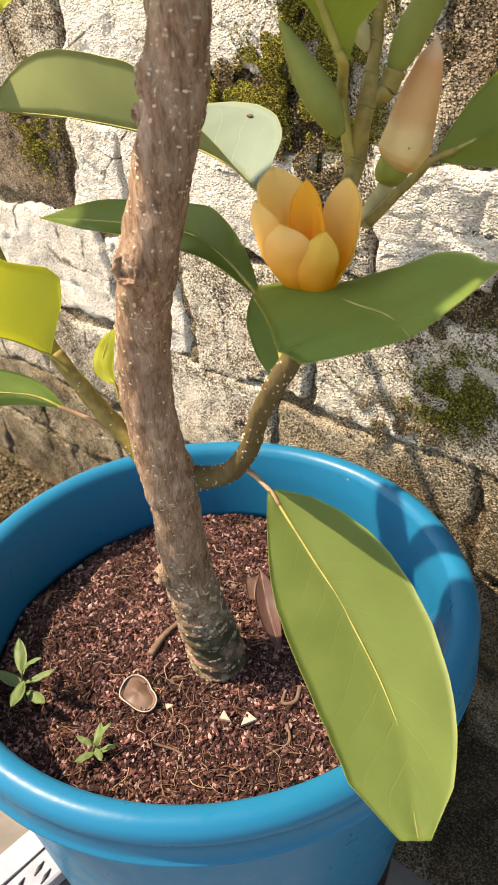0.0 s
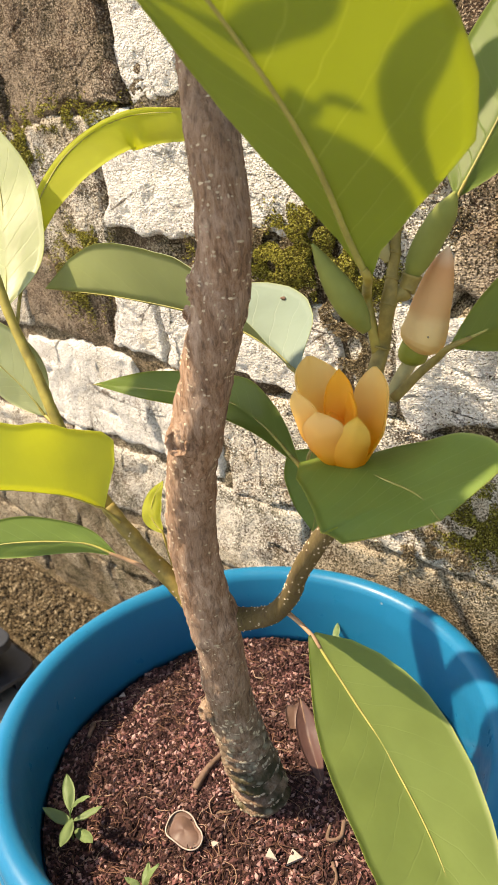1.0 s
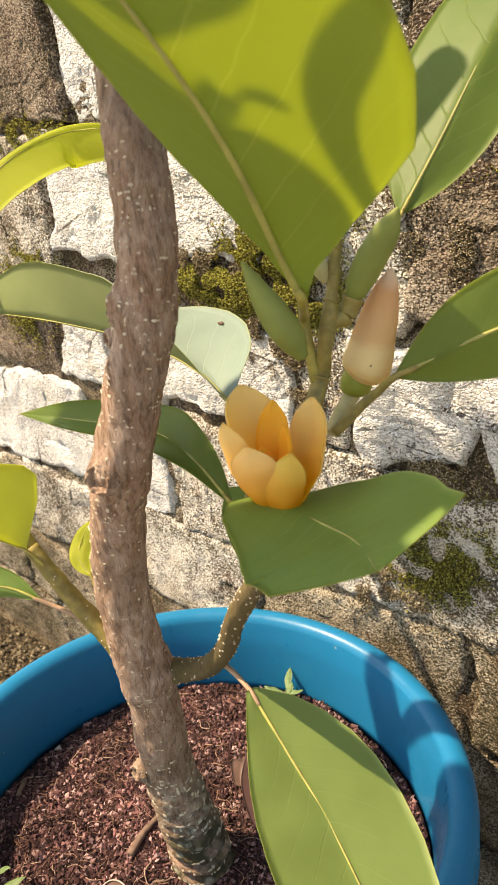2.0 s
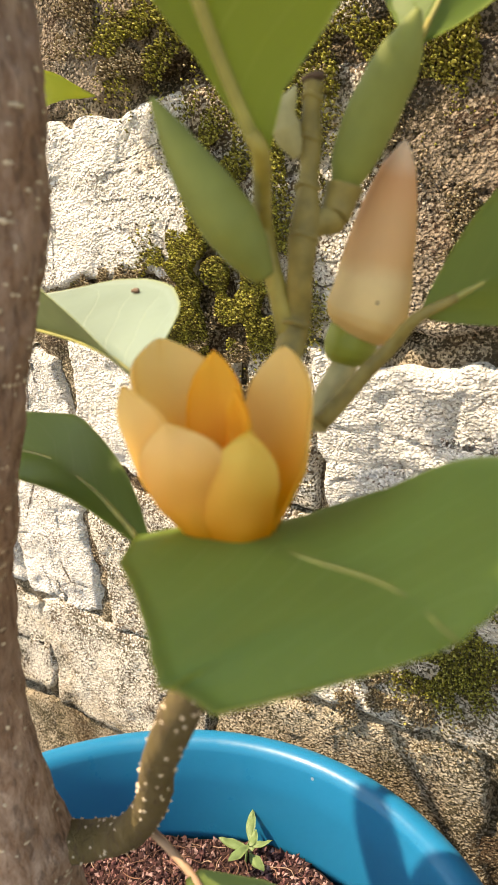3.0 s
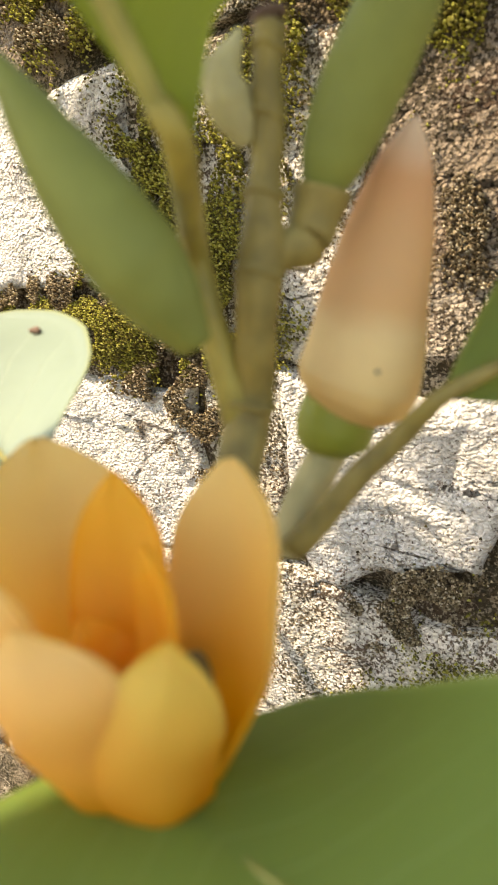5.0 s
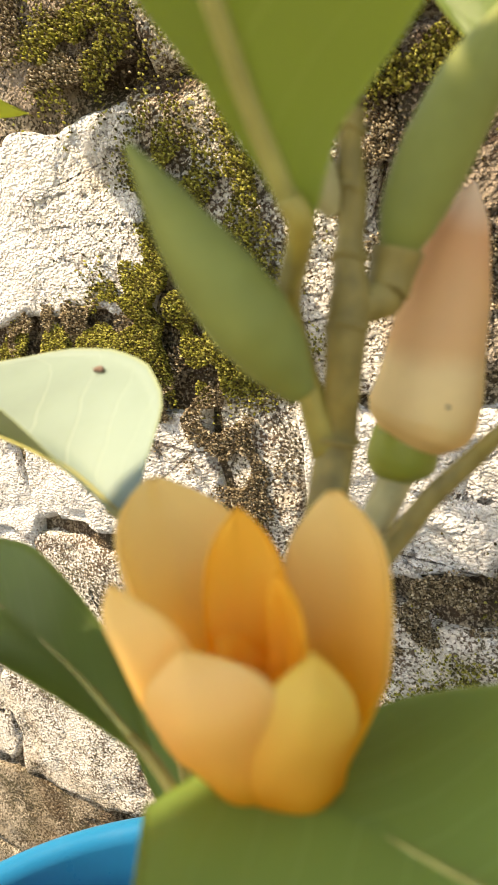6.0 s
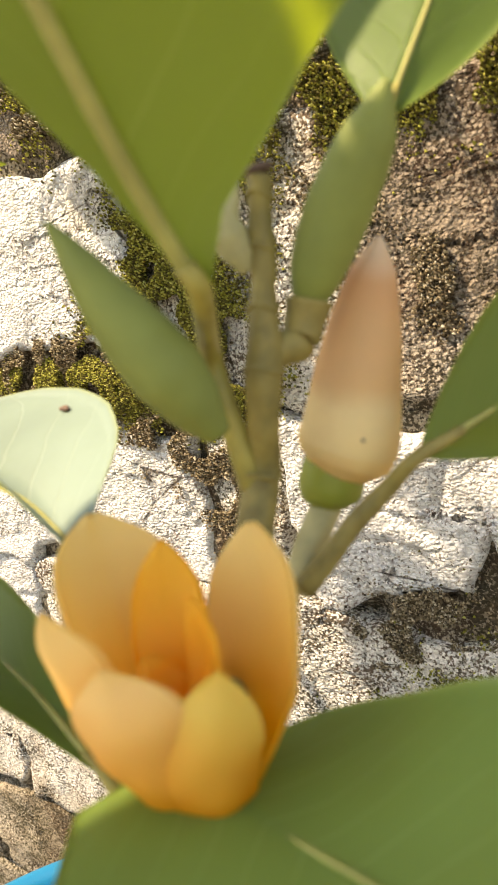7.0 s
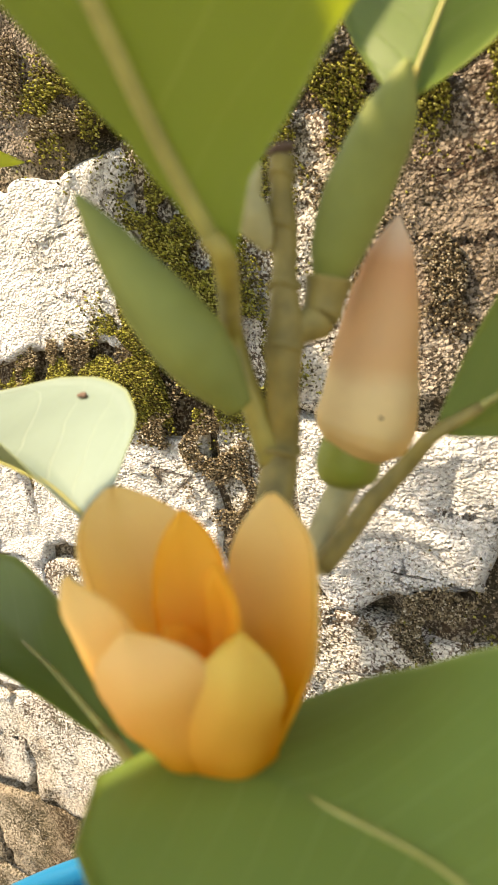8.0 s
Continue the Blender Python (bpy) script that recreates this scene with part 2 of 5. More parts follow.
# palest copy, for leaves whose full sun is put into the colour
LEAF_PALE_LIT = leaf_material("pale_lit_leaf", (0.45, 0.50, 0.30), (0.55, 0.60, 0.36), (0.60, 0.66, 0.20), 0.40, 0.4)
LEAF_RIB = plain("leaf_rib", (0.33, 0.305, 0.080), 0.5)
SHOOT = plain("olive_shoot", (0.235, 0.18, 0.048), 0.55, 0.35, 0.35, 160.0, 0.5)
STALK_BROWN = plain("brownish_stalk", (0.34, 0.215, 0.13), 0.6, 0.3, 0.25, 140.0, 0.4)
STALK_PALE = plain("pale_stalk", (0.44, 0.39, 0.18), 0.6, 0.3, 0.2, 140.0, 0.4)
STALK = plain("green_stalk", (0.31, 0.255, 0.055), 0.5, 0.4, 0.3, 120.0)
WEED = leaf_material("seedling_leaf", (0.19, 0.27, 0.11), (0.3, 0.4, 0.18), (0.35, 0.5, 0.08), 0.30, 0.5, 6.0)


def petal_material(name, low, high, through_color, share, start=0.12, stop=0.75):
    n = Nodes(name, 0.55, 0.3)
    uv = n.t.nodes.new("ShaderNodeSeparateXYZ")
    c = n.t.nodes.new("ShaderNodeUVMap")
    n.t.links.new(c.outputs[0], uv.inputs[0])
    t = n.calc("ADD", uv.outputs[0], n.calc("MULTIPLY", n.noise(60.0, 3.0), 0.18))
    col = n.ramp(t, (start, low), (stop, high))
    ribs = n.noise(1.0, 3.0, at=n.where((4, 60, 1), "UV"))
    col = n.mix(n.calc("MULTIPLY", ribs, 0.08), col, tuple(v * 0.7 for v in low))
    m = n.done(col, n.bump(ribs, 0.12, 0.001))
    n.translucent(share, n.mix(0.5, col, through_color))
    return m


PETAL = petal_material("petal", (0.99, 0.55, 0.040), (0.99, 0.79, 0.36), (0.99, 0.75, 0.22), 0.60, 0.26, 0.92)
PETAL_IN = petal_material("inner_petal", (0.99, 0.46, 0.012), (0.99, 0.62, 0.080), (0.99, 0.60, 0.05), 0.55)
PETAL_OLD = petal_material("front_petal", (0.99, 0.46, 0.016), (0.96, 0.78, 0.20), (0.99, 0.74, 0.14), 0.58, 0.26, 0.85)
BUD_GREEN = plain("green_bud", (0.195, 0.220, 0.050), 0.6, 0.3, 0.15, 60.0)
def bud_material():
    n = Nodes("bud_scale", 0.65, 0.25)
    uv = n.t.nodes.new("ShaderNodeSeparateXYZ")
    n.t.links.new(n.t.nodes.new("ShaderNodeUVMap").outputs[0], uv.inputs[0])
    t = n.calc("ADD", uv.outputs[0], n.calc("MULTIPLY", n.noise(90.0, 3.0), 0.06))
    c = n.ramp(t, (0.10, (0.80, 0.60, 0.24)), (0.46, (0.90, 0.72, 0.36)), (0.53, (0.76, 0.48, 0.22)), (0.86, (0.68, 0.39, 0.20)), (1.0, (0.84, 0.68, 0.48)))
    c = n.mix(n.ramp(n.noise(70.0, 4.0), (0.45, 0.0), (0.7, 0.35)), c, (0.56, 0.40, 0.22))
    m = n.done(c, n.bump(n.noise(500.0, 3.0, at=n.where((1, 1, 0.3))), 0.3, 0.0006))
    n.translucent(0.3, (0.95, 0.62, 0.22))
    return m


BUD_PEACH = bud_material()
CALYX = plain("calyx", (0.235, 0.255, 0.030), 0.5, 0.4, 0.15, 80.0)
DEAD = plain("dead_leaf", (0.085, 0.042, 0.036), 0.55, 0.4, 0.35, 40.0)
HUSK = plain("seed_husk", (0.115, 0.068, 0.052), 0.5, 0.4, 0.35, 60.0)
PALE = plain("pale_chip", (0.44, 0.37, 0.32), 0.8, 0.3, 0.2, 90.0)
TWIG = plain("dry_twig", (0.17, 0.11, 0.08), 0.85, 0.2, 0.35, 150.0, 0.6)
CONCRETE = plain("pale_concrete", (0.19, 0.175, 0.155), 0.9, 0.2, 0.25, 30.0, 0.5)
DIRT = stone_material("littered_dirt", (0.36, 0.30, 0.21), (0.20, 0.155, 0.10), (0.032, 0.026, 0.014), 0.50, 0.66, 1.0)
CRATE = plain("dark_grey_plastic", (0.017, 0.021, 0.029), 0.45, 0.5, 0.2, 60.0)
GRATE = plain("whitish_plastic", (0.33, 0.35, 0.42), 0.5, 0.4, 0.2, 60.0)
SPECK = plain("lenticel", (0.58, 0.47, 0.33), 0.85, 0.2, 0.2, 200.0)

# ---- mesh helpers ----


def thing(name, at, label, category, kind="", group=""):
    ob = new(name)
    ob.location = at
    ob.empty_display_size = 0.01
    return tagged(ob, label, category, group, kind)


def under(ob, parent):
    """Make ob a part of parent while its mesh stays where it was built."""
    ob.parent = parent
    ob.matrix_parent_inverse = Matrix.Translation(-parent.location) if parent.parent is None else Matrix()
    return ob


def solid(name, verts, faces, mats, smooth=True, which=None, uvs=None):
    me = bpy.data.meshes.new(name)
    me.from_pydata([tuple(v) for v in verts], [], faces)
    for m in mats if isinstance(mats, (list, tuple)) else [mats]:
        me.materials.append(m)
    if smooth:
        me.polygons.foreach_set("use_smooth", [True] * len(me.polygons))
    if which is not None:
        me.polygons.foreach_set("material_index", which)
    if uvs is not None:
        lay = me.uv_layers.new(name="UVMap")
        flat = []
        for lp in me.loops:
            flat.extend(uvs[lp.vertex_index])
        lay.data.foreach_set("uv", flat)
    me.update()
    return new(name, me)


def part(name, ob, parent, label=""):
    ob.name = name
    under(ob, parent)
    return tagged(ob, label)


def curve(points, n):
    """n + 1 points along a smooth line through the given ones."""
    p = [Vector(q) for q in points]
    p = [p[0] * 2 - p[1]] + p + [p[-1] * 2 - p[-2]]
    out = []
    segs = len(p) - 3
    for i in range(n + 1):
        t = i / n * segs
        k = min(int(t), segs - 1)
        t -= k
        a, b, c, d = p[k:k + 4]
        out.append(0.5 * ((2 * b) + (c - a) * t + (2 * a - 5 * b + 4 * c - d) * t * t + (3 * b - a - 3 * c + d) * t ** 3))
    return out


def along(values, n):
    """n + 1 numbers that run evenly through the given ones."""
    return list(np.interp(np.linspace(0, len(values) - 1, n + 1), range(len(values)), values))


def tube_data(points, radii, n, seg=10, rough=0.0, freq=60.0, flat=1.0, base=0):
    line, rad = curve(points, n), along(radii, n)
    verts, faces = [], []
    ref = Vector((0.31, 0.52, 0.79))
    for i, c in enumerate(line):
        tan = (line[min(i + 1, n)] - line[max(i - 1, 0)]).normalized()
        a = tan.cross(ref).normalized()
        b = tan.cross(a)
        for j in range(seg):
            th = 2 * math.pi * j / seg
            d = a * math.cos(th) + b * (math.sin(th) * flat)
            r = rad[i]
            if rough:
                q = c + d * r
                r += rough * noise.noise(q * freq) + 0.5 * rough * noise.noise(q * freq * 2.7)
            verts.append(c + d * r)
    for i in range(n):
        for j in range(seg):
            k = (j + 1) % seg
            faces.append((base + i * seg + j, base + i * seg + k, base + (i + 1) * seg + k, base + (i + 1) * seg + j))
    faces.append(tuple(base + j for j in reversed(range(seg))))
    faces.append(tuple(base + n * seg + j for j in range(seg)))
    return verts, faces


def tube(name, points, radii, mat, n=12, seg=10, rough=0.0, freq=60.0, flat=1.0):
    v, f = tube_data(points, radii, n, seg, rough, freq, flat)
    uv = [((i // seg) / n, (i % seg) / seg) for i in range(len(v))]
    return solid(name, v, f, mat, True, None, uv)


def box(x0, x1, y0, y1, z0, z1, verts, faces):
    k = len(verts)
    verts += [(x, y, z) for z in (z0, z1) for y in (y0, y1) for x in (x0, x1)]
    faces += [tuple(k + i for i in f) for f in ((0, 2, 3, 1), (4, 5, 7, 6), (0, 1, 5, 4), (2, 6, 7, 3), (0, 4, 6, 2), (1, 3, 7, 5))]


def bevelled(ob, width, segments=2):
    m = ob.modifiers.new("bevel", "BEVEL")
    m.width, m.segments = width, segments
    return ob


def blade(name, spine, wl, wr, side, fold, mats, n=30, m=7, thick=0.0005, shape=(0.45, 2.0, 2.0), wave=(0.0, 5.0), blunt=0.0, curl=(0.0, 0.0), opened=1.0, root=0.0, outline=None):
    """A leaf or petal. spine: its midline; wl, wr: half widths; side: direction of its right half at the base and at the tip;
    fold: degrees by which each half rises from flat, the left one also as a row from base to tip; shape: where it is widest, and how full it is below and above that; blunt: width left at the tip;
    curl: rolling of each half towards its edge; opened: the share of fold and curl that is left at the tip; root: width at the base; outline: in place of shape, the shares of wl and of wr at even steps from base to tip."""
    line = curve(spine, n)
    s0, s1 = Vector(side[0]).normalized(), Vector(side[1]).normalized()
    rise = fold[0] if isinstance(fold[0], tuple) else (fold[0], fold[0])
    fl, fr = [radians(a) for a in along(rise, n)], radians(fold[1])
    cols = 2 * m + 1
    tops, lows, uvs = [], [], []
    for i in range(n + 1):
        u = i / n
        tan = (line[min(i + 1, n)] - line[max(i - 1, 0)]).normalized()
        s = s0.lerp(s1, u)
        s = (s - tan * s.dot(tan)).normalized()
        up = tan.cross(s).normalized()
        q = u * (1 - blunt)
        w = 1 - (1 - q / shape[0]) ** shape[1] if q < shape[0] else 1 - ((q - shape[0]) / (1 - shape[0])) ** shape[2]
        w = max(0.0, w) if q > shape[0] else root + (1 - root) * w
        for j in range(cols):
            v = j / m - 1
            half, ang, cu = (wl, fl[i], curl[0]) if v < 0 else (wr, fr, curl[1])
            if outline:
                e = outline[0 if v < 0 else 1]
                w = float(np.interp(u * (len(e) - 1), range(len(e)), e))
            d = abs(v) * half * w
            a = (ang + cu * abs(v)) * (1 + (opened - 1) * u)
            lift = (wave[-1] if v > 0 and len(wave) > 2 else wave[0]) * w * v * v * math.sin(wave[1] * u * 6.28 + (1.7 if v < 0 else 0.0))
            lift += 0.0012 * noise.noise(Vector((line[i].x * 40, v * 1.3, u * 4)))
            p = line[i] + s * (math.copysign(d, v) * math.cos(a)) + up * (d * math.sin(a) + lift)
            th = thick * (0.35 + 0.65 * w)
            across = up * math.cos(a) - s * math.copysign(math.sin(a), v * a) if v else up
            tops.append(p + across * th / 2)
            lows.append(p - across * th / 2)
            uvs.append((u, 0.5 + v / 2))
    verts = tops + lows
    k = len(tops)
    faces, which = [], []
    for i in range(n):
        for j in range(cols - 1):
            a, b, c, d = i * cols + j, i * cols + j + 1, (i + 1) * cols + j + 1, (i + 1) * cols + j
            faces.append((d, c, b, a))
            which.append(0)
            faces.append((k + a, k + b, k + c, k + d))
            which.append(1)
    for i in range(n):
        for j in (0, cols - 1):
            a, d = i * cols + j, (i + 1) * cols + j
            faces.append((a, d, k + d, k + a) if j == 0 else (d, a, k + a, k + d))
            which.append(1)
    for i in (0, n):
        for j in range(cols - 1):
            a, b = i * cols + j, i * cols + j + 1
            faces.append((b, a, k + a, k + b) if i == 0 else (a, b, k + b, k + a))
            which.append(1)
    return solid(name, verts, faces, mats, True, which, uvs + uvs)


# ---- ground ----


def ground():
    n = 60
    verts, faces = [], []
    xs = sorted(set([-300, -60, -12, -4] + list(np.linspace(-1.4, 1.4, n)) + [4, 12, 60, 300]))
    for y in xs:
        for x in xs:
            near = abs(x) < 1.5 and abs(y) < 1.5
            verts.append((x, y, 0.004 * noise.noise(Vector((x * 9, y * 9, 0))) - 0.004 if near else -0.004))
    k = len(xs)
    for j in range(k - 1):
        for i in range(k - 1):
            faces.append((j * k + i, j * k + i + 1, (j + 1) * k + i + 1, (j + 1) * k + i))
    return tagged(solid("ground", verts, faces, CONCRETE), "pale sunlit concrete ground beside a stone wall", "ground", kind="structure")


ground()


# Added strip that hides the pale ground between crate and wall.
def added_dirt_strip():
    verts, faces, n, m = [], [], 220, 14
    for j in range(m + 1):
        for i in range(n + 1):
            x, y = -1.6 + 2.35 * i / n, 0.075 + 0.16 * j / m
            h = min(1.0, j / 3)
            verts.append((x, y + 0.01 * noise.noise(Vector((x * 12, 0, 3))), -0.004 + h * (0.010 + 0.006 * noise.noise(Vector((x * 40, y * 40, 1))) + 0.006 * j / m)))
    for j in range(m):
        for i in range(n):
            a = j * (n + 1) + i
            faces.append((a, a + 1, a + n + 2, a + n + 1))
    return tagged(solid("dirt", verts, faces, DIRT), "added strip of dark dirt along the foot of the wall", "dirt", kind="stuff")


added_dirt_strip()


def dead_leaf_litter():
    """Curled chips of dead leaf and bark that lie along the foot of the wall."""
    n = Nodes("dead_leaf_chips", 0.85, 0.2)
    n.done(n.ramp(n.island(), (0.0, (0.020, 0.016, 0.010)), (0.4, (0.075, 0.056, 0.032)), (0.75, (0.16, 0.118, 0.068)), (1.0, (0.34, 0.28, 0.19))), n.bump(n.noise(300.0, 3.0), 0.4, 0.001))
    r = random.Random(12)
    verts, faces = [], []
    for _ in range(9000):
        x, y = r.uniform(-1.35, -0.25), r.uniform(0.09, 0.205)
        o = Vector((x, y, 0.007 + 0.006 * noise.noise(Vector((x * 40, y * 40, 1))) + 0.006 * (y - 0.075) / 0.16 + r.uniform(0.0, 0.003)))
        a, ln, w = r.uniform(0, 6.283), r.uniform(0.003, 0.008), r.uniform(0.0010, 0.0026)
        d = Vector((math.cos(a), math.sin(a), r.uniform(-0.2, 0.5))).normalized()
        e = d.cross(Vector((r.uniform(-0.5, 0.5), r.uniform(-0.5, 0.5), 1))).normalized()
        up = e.cross(d)
        k = len(verts)
        for q, wide in ((-0.5, 0.25), (0.0, 1.0), (0.5, 0.2)):
            c = o + d * ln * q + up * ln * 0.25 * (1 - 4 * q * q)
            verts += [c - e * w * wide, c + up * 0.0007, c + e * w * wide, c - up * 0.0007]
        for i in (0, 4):
            faces += [(k + i + j, k + i + (j + 1) % 4, k + i + 4 + (j + 1) % 4, k + i + 4 + j) for j in range(4)]
        faces += [(k + 3, k + 2, k + 1, k), (k + 8, k + 9, k + 10, k + 11)]
    return tagged(solid("leaf_litter", verts, faces, n.m, False), "brown chips of dead leaves along the foot of a wall", "leaf litter", kind="stuff")


dead_leaf_litter()

# ---- the stone wall ----


def face_of_wall(z):
    return 0.181 - 0.0654 * (z - 0.56)


wall = thing("wall", (-0.2, 0.25, 0), "old rough stone wall with flaking limewash and moss", "wall", "structure")


def mortar():
    verts, faces = [], []
    nx, nz = 420, 150
    x0, x1, z0, z1 = -1.6, 0.75, -0.01, 0.80
    for back in (0, 1):
        for j in range(nz + 1):
            for i in range(nx + 1):
                x, z = x0 + (x1 - x0) * i / nx, z0 + (z1 - z0) * j / nz
                y = face_of_wall(z) + 0.0040 + 0.004 * noise.noise(Vector((x * 30, 3, z * 30))) + 0.003 * noise.noise(Vector((x * 90, 5, z * 90)))
                y += 0.05 * max(0.0, noise.noise(Vector((x * 14, 8, z * 22))) - 0.22)
                verts.append((x, y if not back else 0.5, z))
    k, w = (nx + 1) * (nz + 1), nx + 1
    for j in range(nz):
        for i in range(nx):
            a = j * w + i
            faces.append((a, a + 1, a + w + 1, a + w))
            faces.append((k + a, k + a + w, k + a + w + 1, k + a + 1))
    for i in range(nx):
        for a in (i, nz * w + i):
            faces.append((a, k + a, k + a + 1, a + 1) if a == i else (a, a + 1, k + a + 1, k + a))
    for j in range(nz):
        for a in (j * w, j * w + nx):
            faces.append((a, a + w, k + a + w, k + a) if a == j * w else (a, k + a, k + a + w, a + w))
    part("mortar", solid("mortar", verts, faces, MORTAR), wall, "dark crumbling mortar")


mortar()


def stone(x0, x1, z0, z1, mat, seed, proud, step=0.004):
    """One rough block with worn edges, a crumbling face and an uneven outline."""
    r = random.Random(seed)
    hx, hz = (x1 - x0) / 2, (z1 - z0) / 2
    cx, cz = (x0 + x1) / 2, (z0 + z1) / 2
    if cz > 0.3 and -0.4 < cx < 0.4:
        step = 0.002
    nx, nz = max(8, int(2 * hx / step)), max(8, int(2 * hz / step))
    skew = [r.uniform(-0.009, 0.009) for _ in range(4)]
    off = Vector((r.uniform(0, 50), r.uniform(0, 50), r.uniform(0, 50)))
    lean = (r.uniform(-0.03, 0.03), r.uniform(-0.04, 0.04))
    verts, faces = [], []
    far1, far2, far3 = Vector((9, 9, 9)), Vector((4, 4, 4)), Vector((3, 1, 7))
    for j in range(nz + 1):
        for i in range(nx + 1):
            a, b = 2 * i / nx - 1, 2 * j / nz - 1
            x = cx + hx * a + (skew[0] * b if a > 0 else skew[1] * b)
            z = cz + hz * b + (skew[2] * a if b > 0 else skew[3] * a)
            p = Vector((x, 0, z)) + off
            ex, ez = hx * (1 - abs(a)), hz * (1 - abs(b))
            x += (0.014 * noise.noise(p * 14) + 0.005 * noise.noise(p * 45)) * (1 if abs(a) > 0.4 else 0.3)
            z += (0.011 * noise.noise(p * 14 + far1) + 0.005 * noise.noise(p * 45 + far2)) * (1 if abs(b) > 0.4 else 0.3)
            e = min(ex, ez) + 0.005 * noise.noise(p * 70)
            drop = 0.010 * max(0.0, 1 - e / 0.006) ** 2 if e < 0.006 else 0.0
            y = face_of_wall(z) - proud + drop + lean[0] * (x - cx) + lean[1] * (z - cz)
            y += 0.003 * noise.noise(p * 13) + 0.0022 * noise.noise(p * 42)
            y += 0.0006 * max(0.0, 0.22 - abs(noise.noise(Vector((p.x * 130, 0, p.z * 210)))) ) / 0.22 + 0.0009 * noise.noise(p * 230)
            crack = abs(noise.noise(Vector((p.x * 9, 2, p.z * 26))))
            if crack < 0.03:
                y += 0.004 * (1 - crack / 0.03) * max(0.0, noise.noise(p * 17 + far2) + 0.15)
            y += 0.006 * max(0.0, noise.noise(p * 70 + far3) - 0.42)
            if i in (0, nx) or j in (0, nz):
                y = max(y, face_of_wall(z)) + 0.035
            verts.append((x, y, z))
    w = nx + 1
    for j in range(nz):
        for i in range(nx):
            a = j * w + i
            faces.append((a, a + 1, a + w + 1, a + w))
    faces.append(tuple([i for i in range(w)][::-1] + [j * w for j in range(1, nz + 1)] + [nz * w + i for i in range(1, w)] + [j * w + nx for j in range(nz - 1, 0, -1)]))
    return part("stone", solid("stone", verts, faces, mat), wall)


KINDS = {"w": WASHED, "m": MOTTLED, "b": BROWN, "d": SHADED_LOW}


def course(z0, z1, xs, kinds, proud=0.002):
    for k, (a, b, c) in enumerate(zip(xs, xs[1:], kinds)):
        r = random.Random(int(z0 * 1000) * 100 + k)
        stone(a + 0.0005, b - 0.0005, z0 - 0.002 + r.uniform(-0.003, 0.003), z1 + 0.002 + r.uniform(-0.003, 0.003), KINDS[c], int(z0 * 1000) * 37 + k, proud + r.uniform(-0.0025, 0.0025))


course(0.0, 0.11, (-1.5, -1.2, -0.95, -0.7, -0.5, -0.3, -0.1, 0.1, 0.3, 0.5, 0.7), "dddddddddd")
course(0.115, 0.215, (-1.5, -1.25, -1.0, -0.78, -0.55, -0.38, -0.2, 0.0, 0.2, 0.42, 0.7), "dddddddddd")
course(0.22, 0.325, (-1.5, -1.2, -0.97, -0.72, -0.50, -0.30, -0.11, 0.10, 0.30, 0.7), "mmmmmmddd")
course(0.33, 0.447, (-1.5, -1.2, -0.95, -0.75, -0.56, -0.325, -0.215, -0.06, 0.16, 0.36, 0.7), "mmmmwwmmdm")
course(0.455, 0.545, (-1.5, -1.25, -1.0, -0.75, -0.53, -0.36, -0.275, -0.205, -0.045, 0.005, 0.10, 0.28, 0.5, 0.7), "mmmmbwwwmwwmm")
course(0.553, 0.688, (-1.5, -1.2, -0.95, -0.72, -0.56, -0.45, -0.32), "bmbmmm")
course(0.586, 0.690, (-0.32, -0.058), "w")
course(0.553, 0.688, (-0.058, 0.055, 0.25, 0.5, 0.7), "mbmm")
course(0.696, 0.815, (-1.5, -1.2, -0.93, -0.68, -0.46, -0.265, -0.185, -0.06, 0.06, 0.25, 0.5, 0.7), "bmbbbwbmbmb")


def moss_patch(spots, count, seed, name="moss", mat=MOSS, label="cushions of olive green moss on a stone wall", low=1.0, gaps=-0.1):
    """Cushions of short shoots that sit on the face of the wall; low: their height; gaps: how much of a cushion is bare."""
    r = random.Random(seed)
    verts, faces = [], []
    for _ in range(count):
        cx, cz, sx, sz = spots[r.randrange(len(spots))]
        x, z = r.gauss(cx, sx), r.gauss(cz, sz)
        if noise.noise(Vector((x * 60, seed, z * 60))) < gaps:
            continue
        thick = 0.006 * low * max(0.0, 1 - ((x - cx) / sx / 2) ** 2 - ((z - cz) / sz / 2) ** 2)
        y = face_of_wall(z) - 0.003 - thick * r.random()
        h, w = r.uniform(0.0009, 0.0020), r.uniform(0.00035, 0.0007)
        d = Vector((r.uniform(-0.7, 0.7), -1, r.uniform(-0.2, 0.9))).normalized()
        a = d.orthogonal().normalized()
        b = d.cross(a)
        k = len(verts)
        c = Vector((x, y, z))
        verts += [c + a * w, c - a * w * 0.5 + b * w, c - a * w * 0.5 - b * w, c + d * h * 0.6 + a * w * 1.1, c + d * h * 0.6 - a * w * 0.5 + b * w, c + d * h * 0.6 - a * w * 0.6 - b * w, c + d * h]
        faces += [(k + i, k + (i + 1) % 3, k + 3 + (i + 1) % 3, k + 3 + i) for i in range(3)] + [(k + 3 + i, k + 3 + (i + 1) % 3, k + 6) for i in range(3)]
    return tagged(solid(name, verts, faces, mat, False), label, name, kind="stuff")


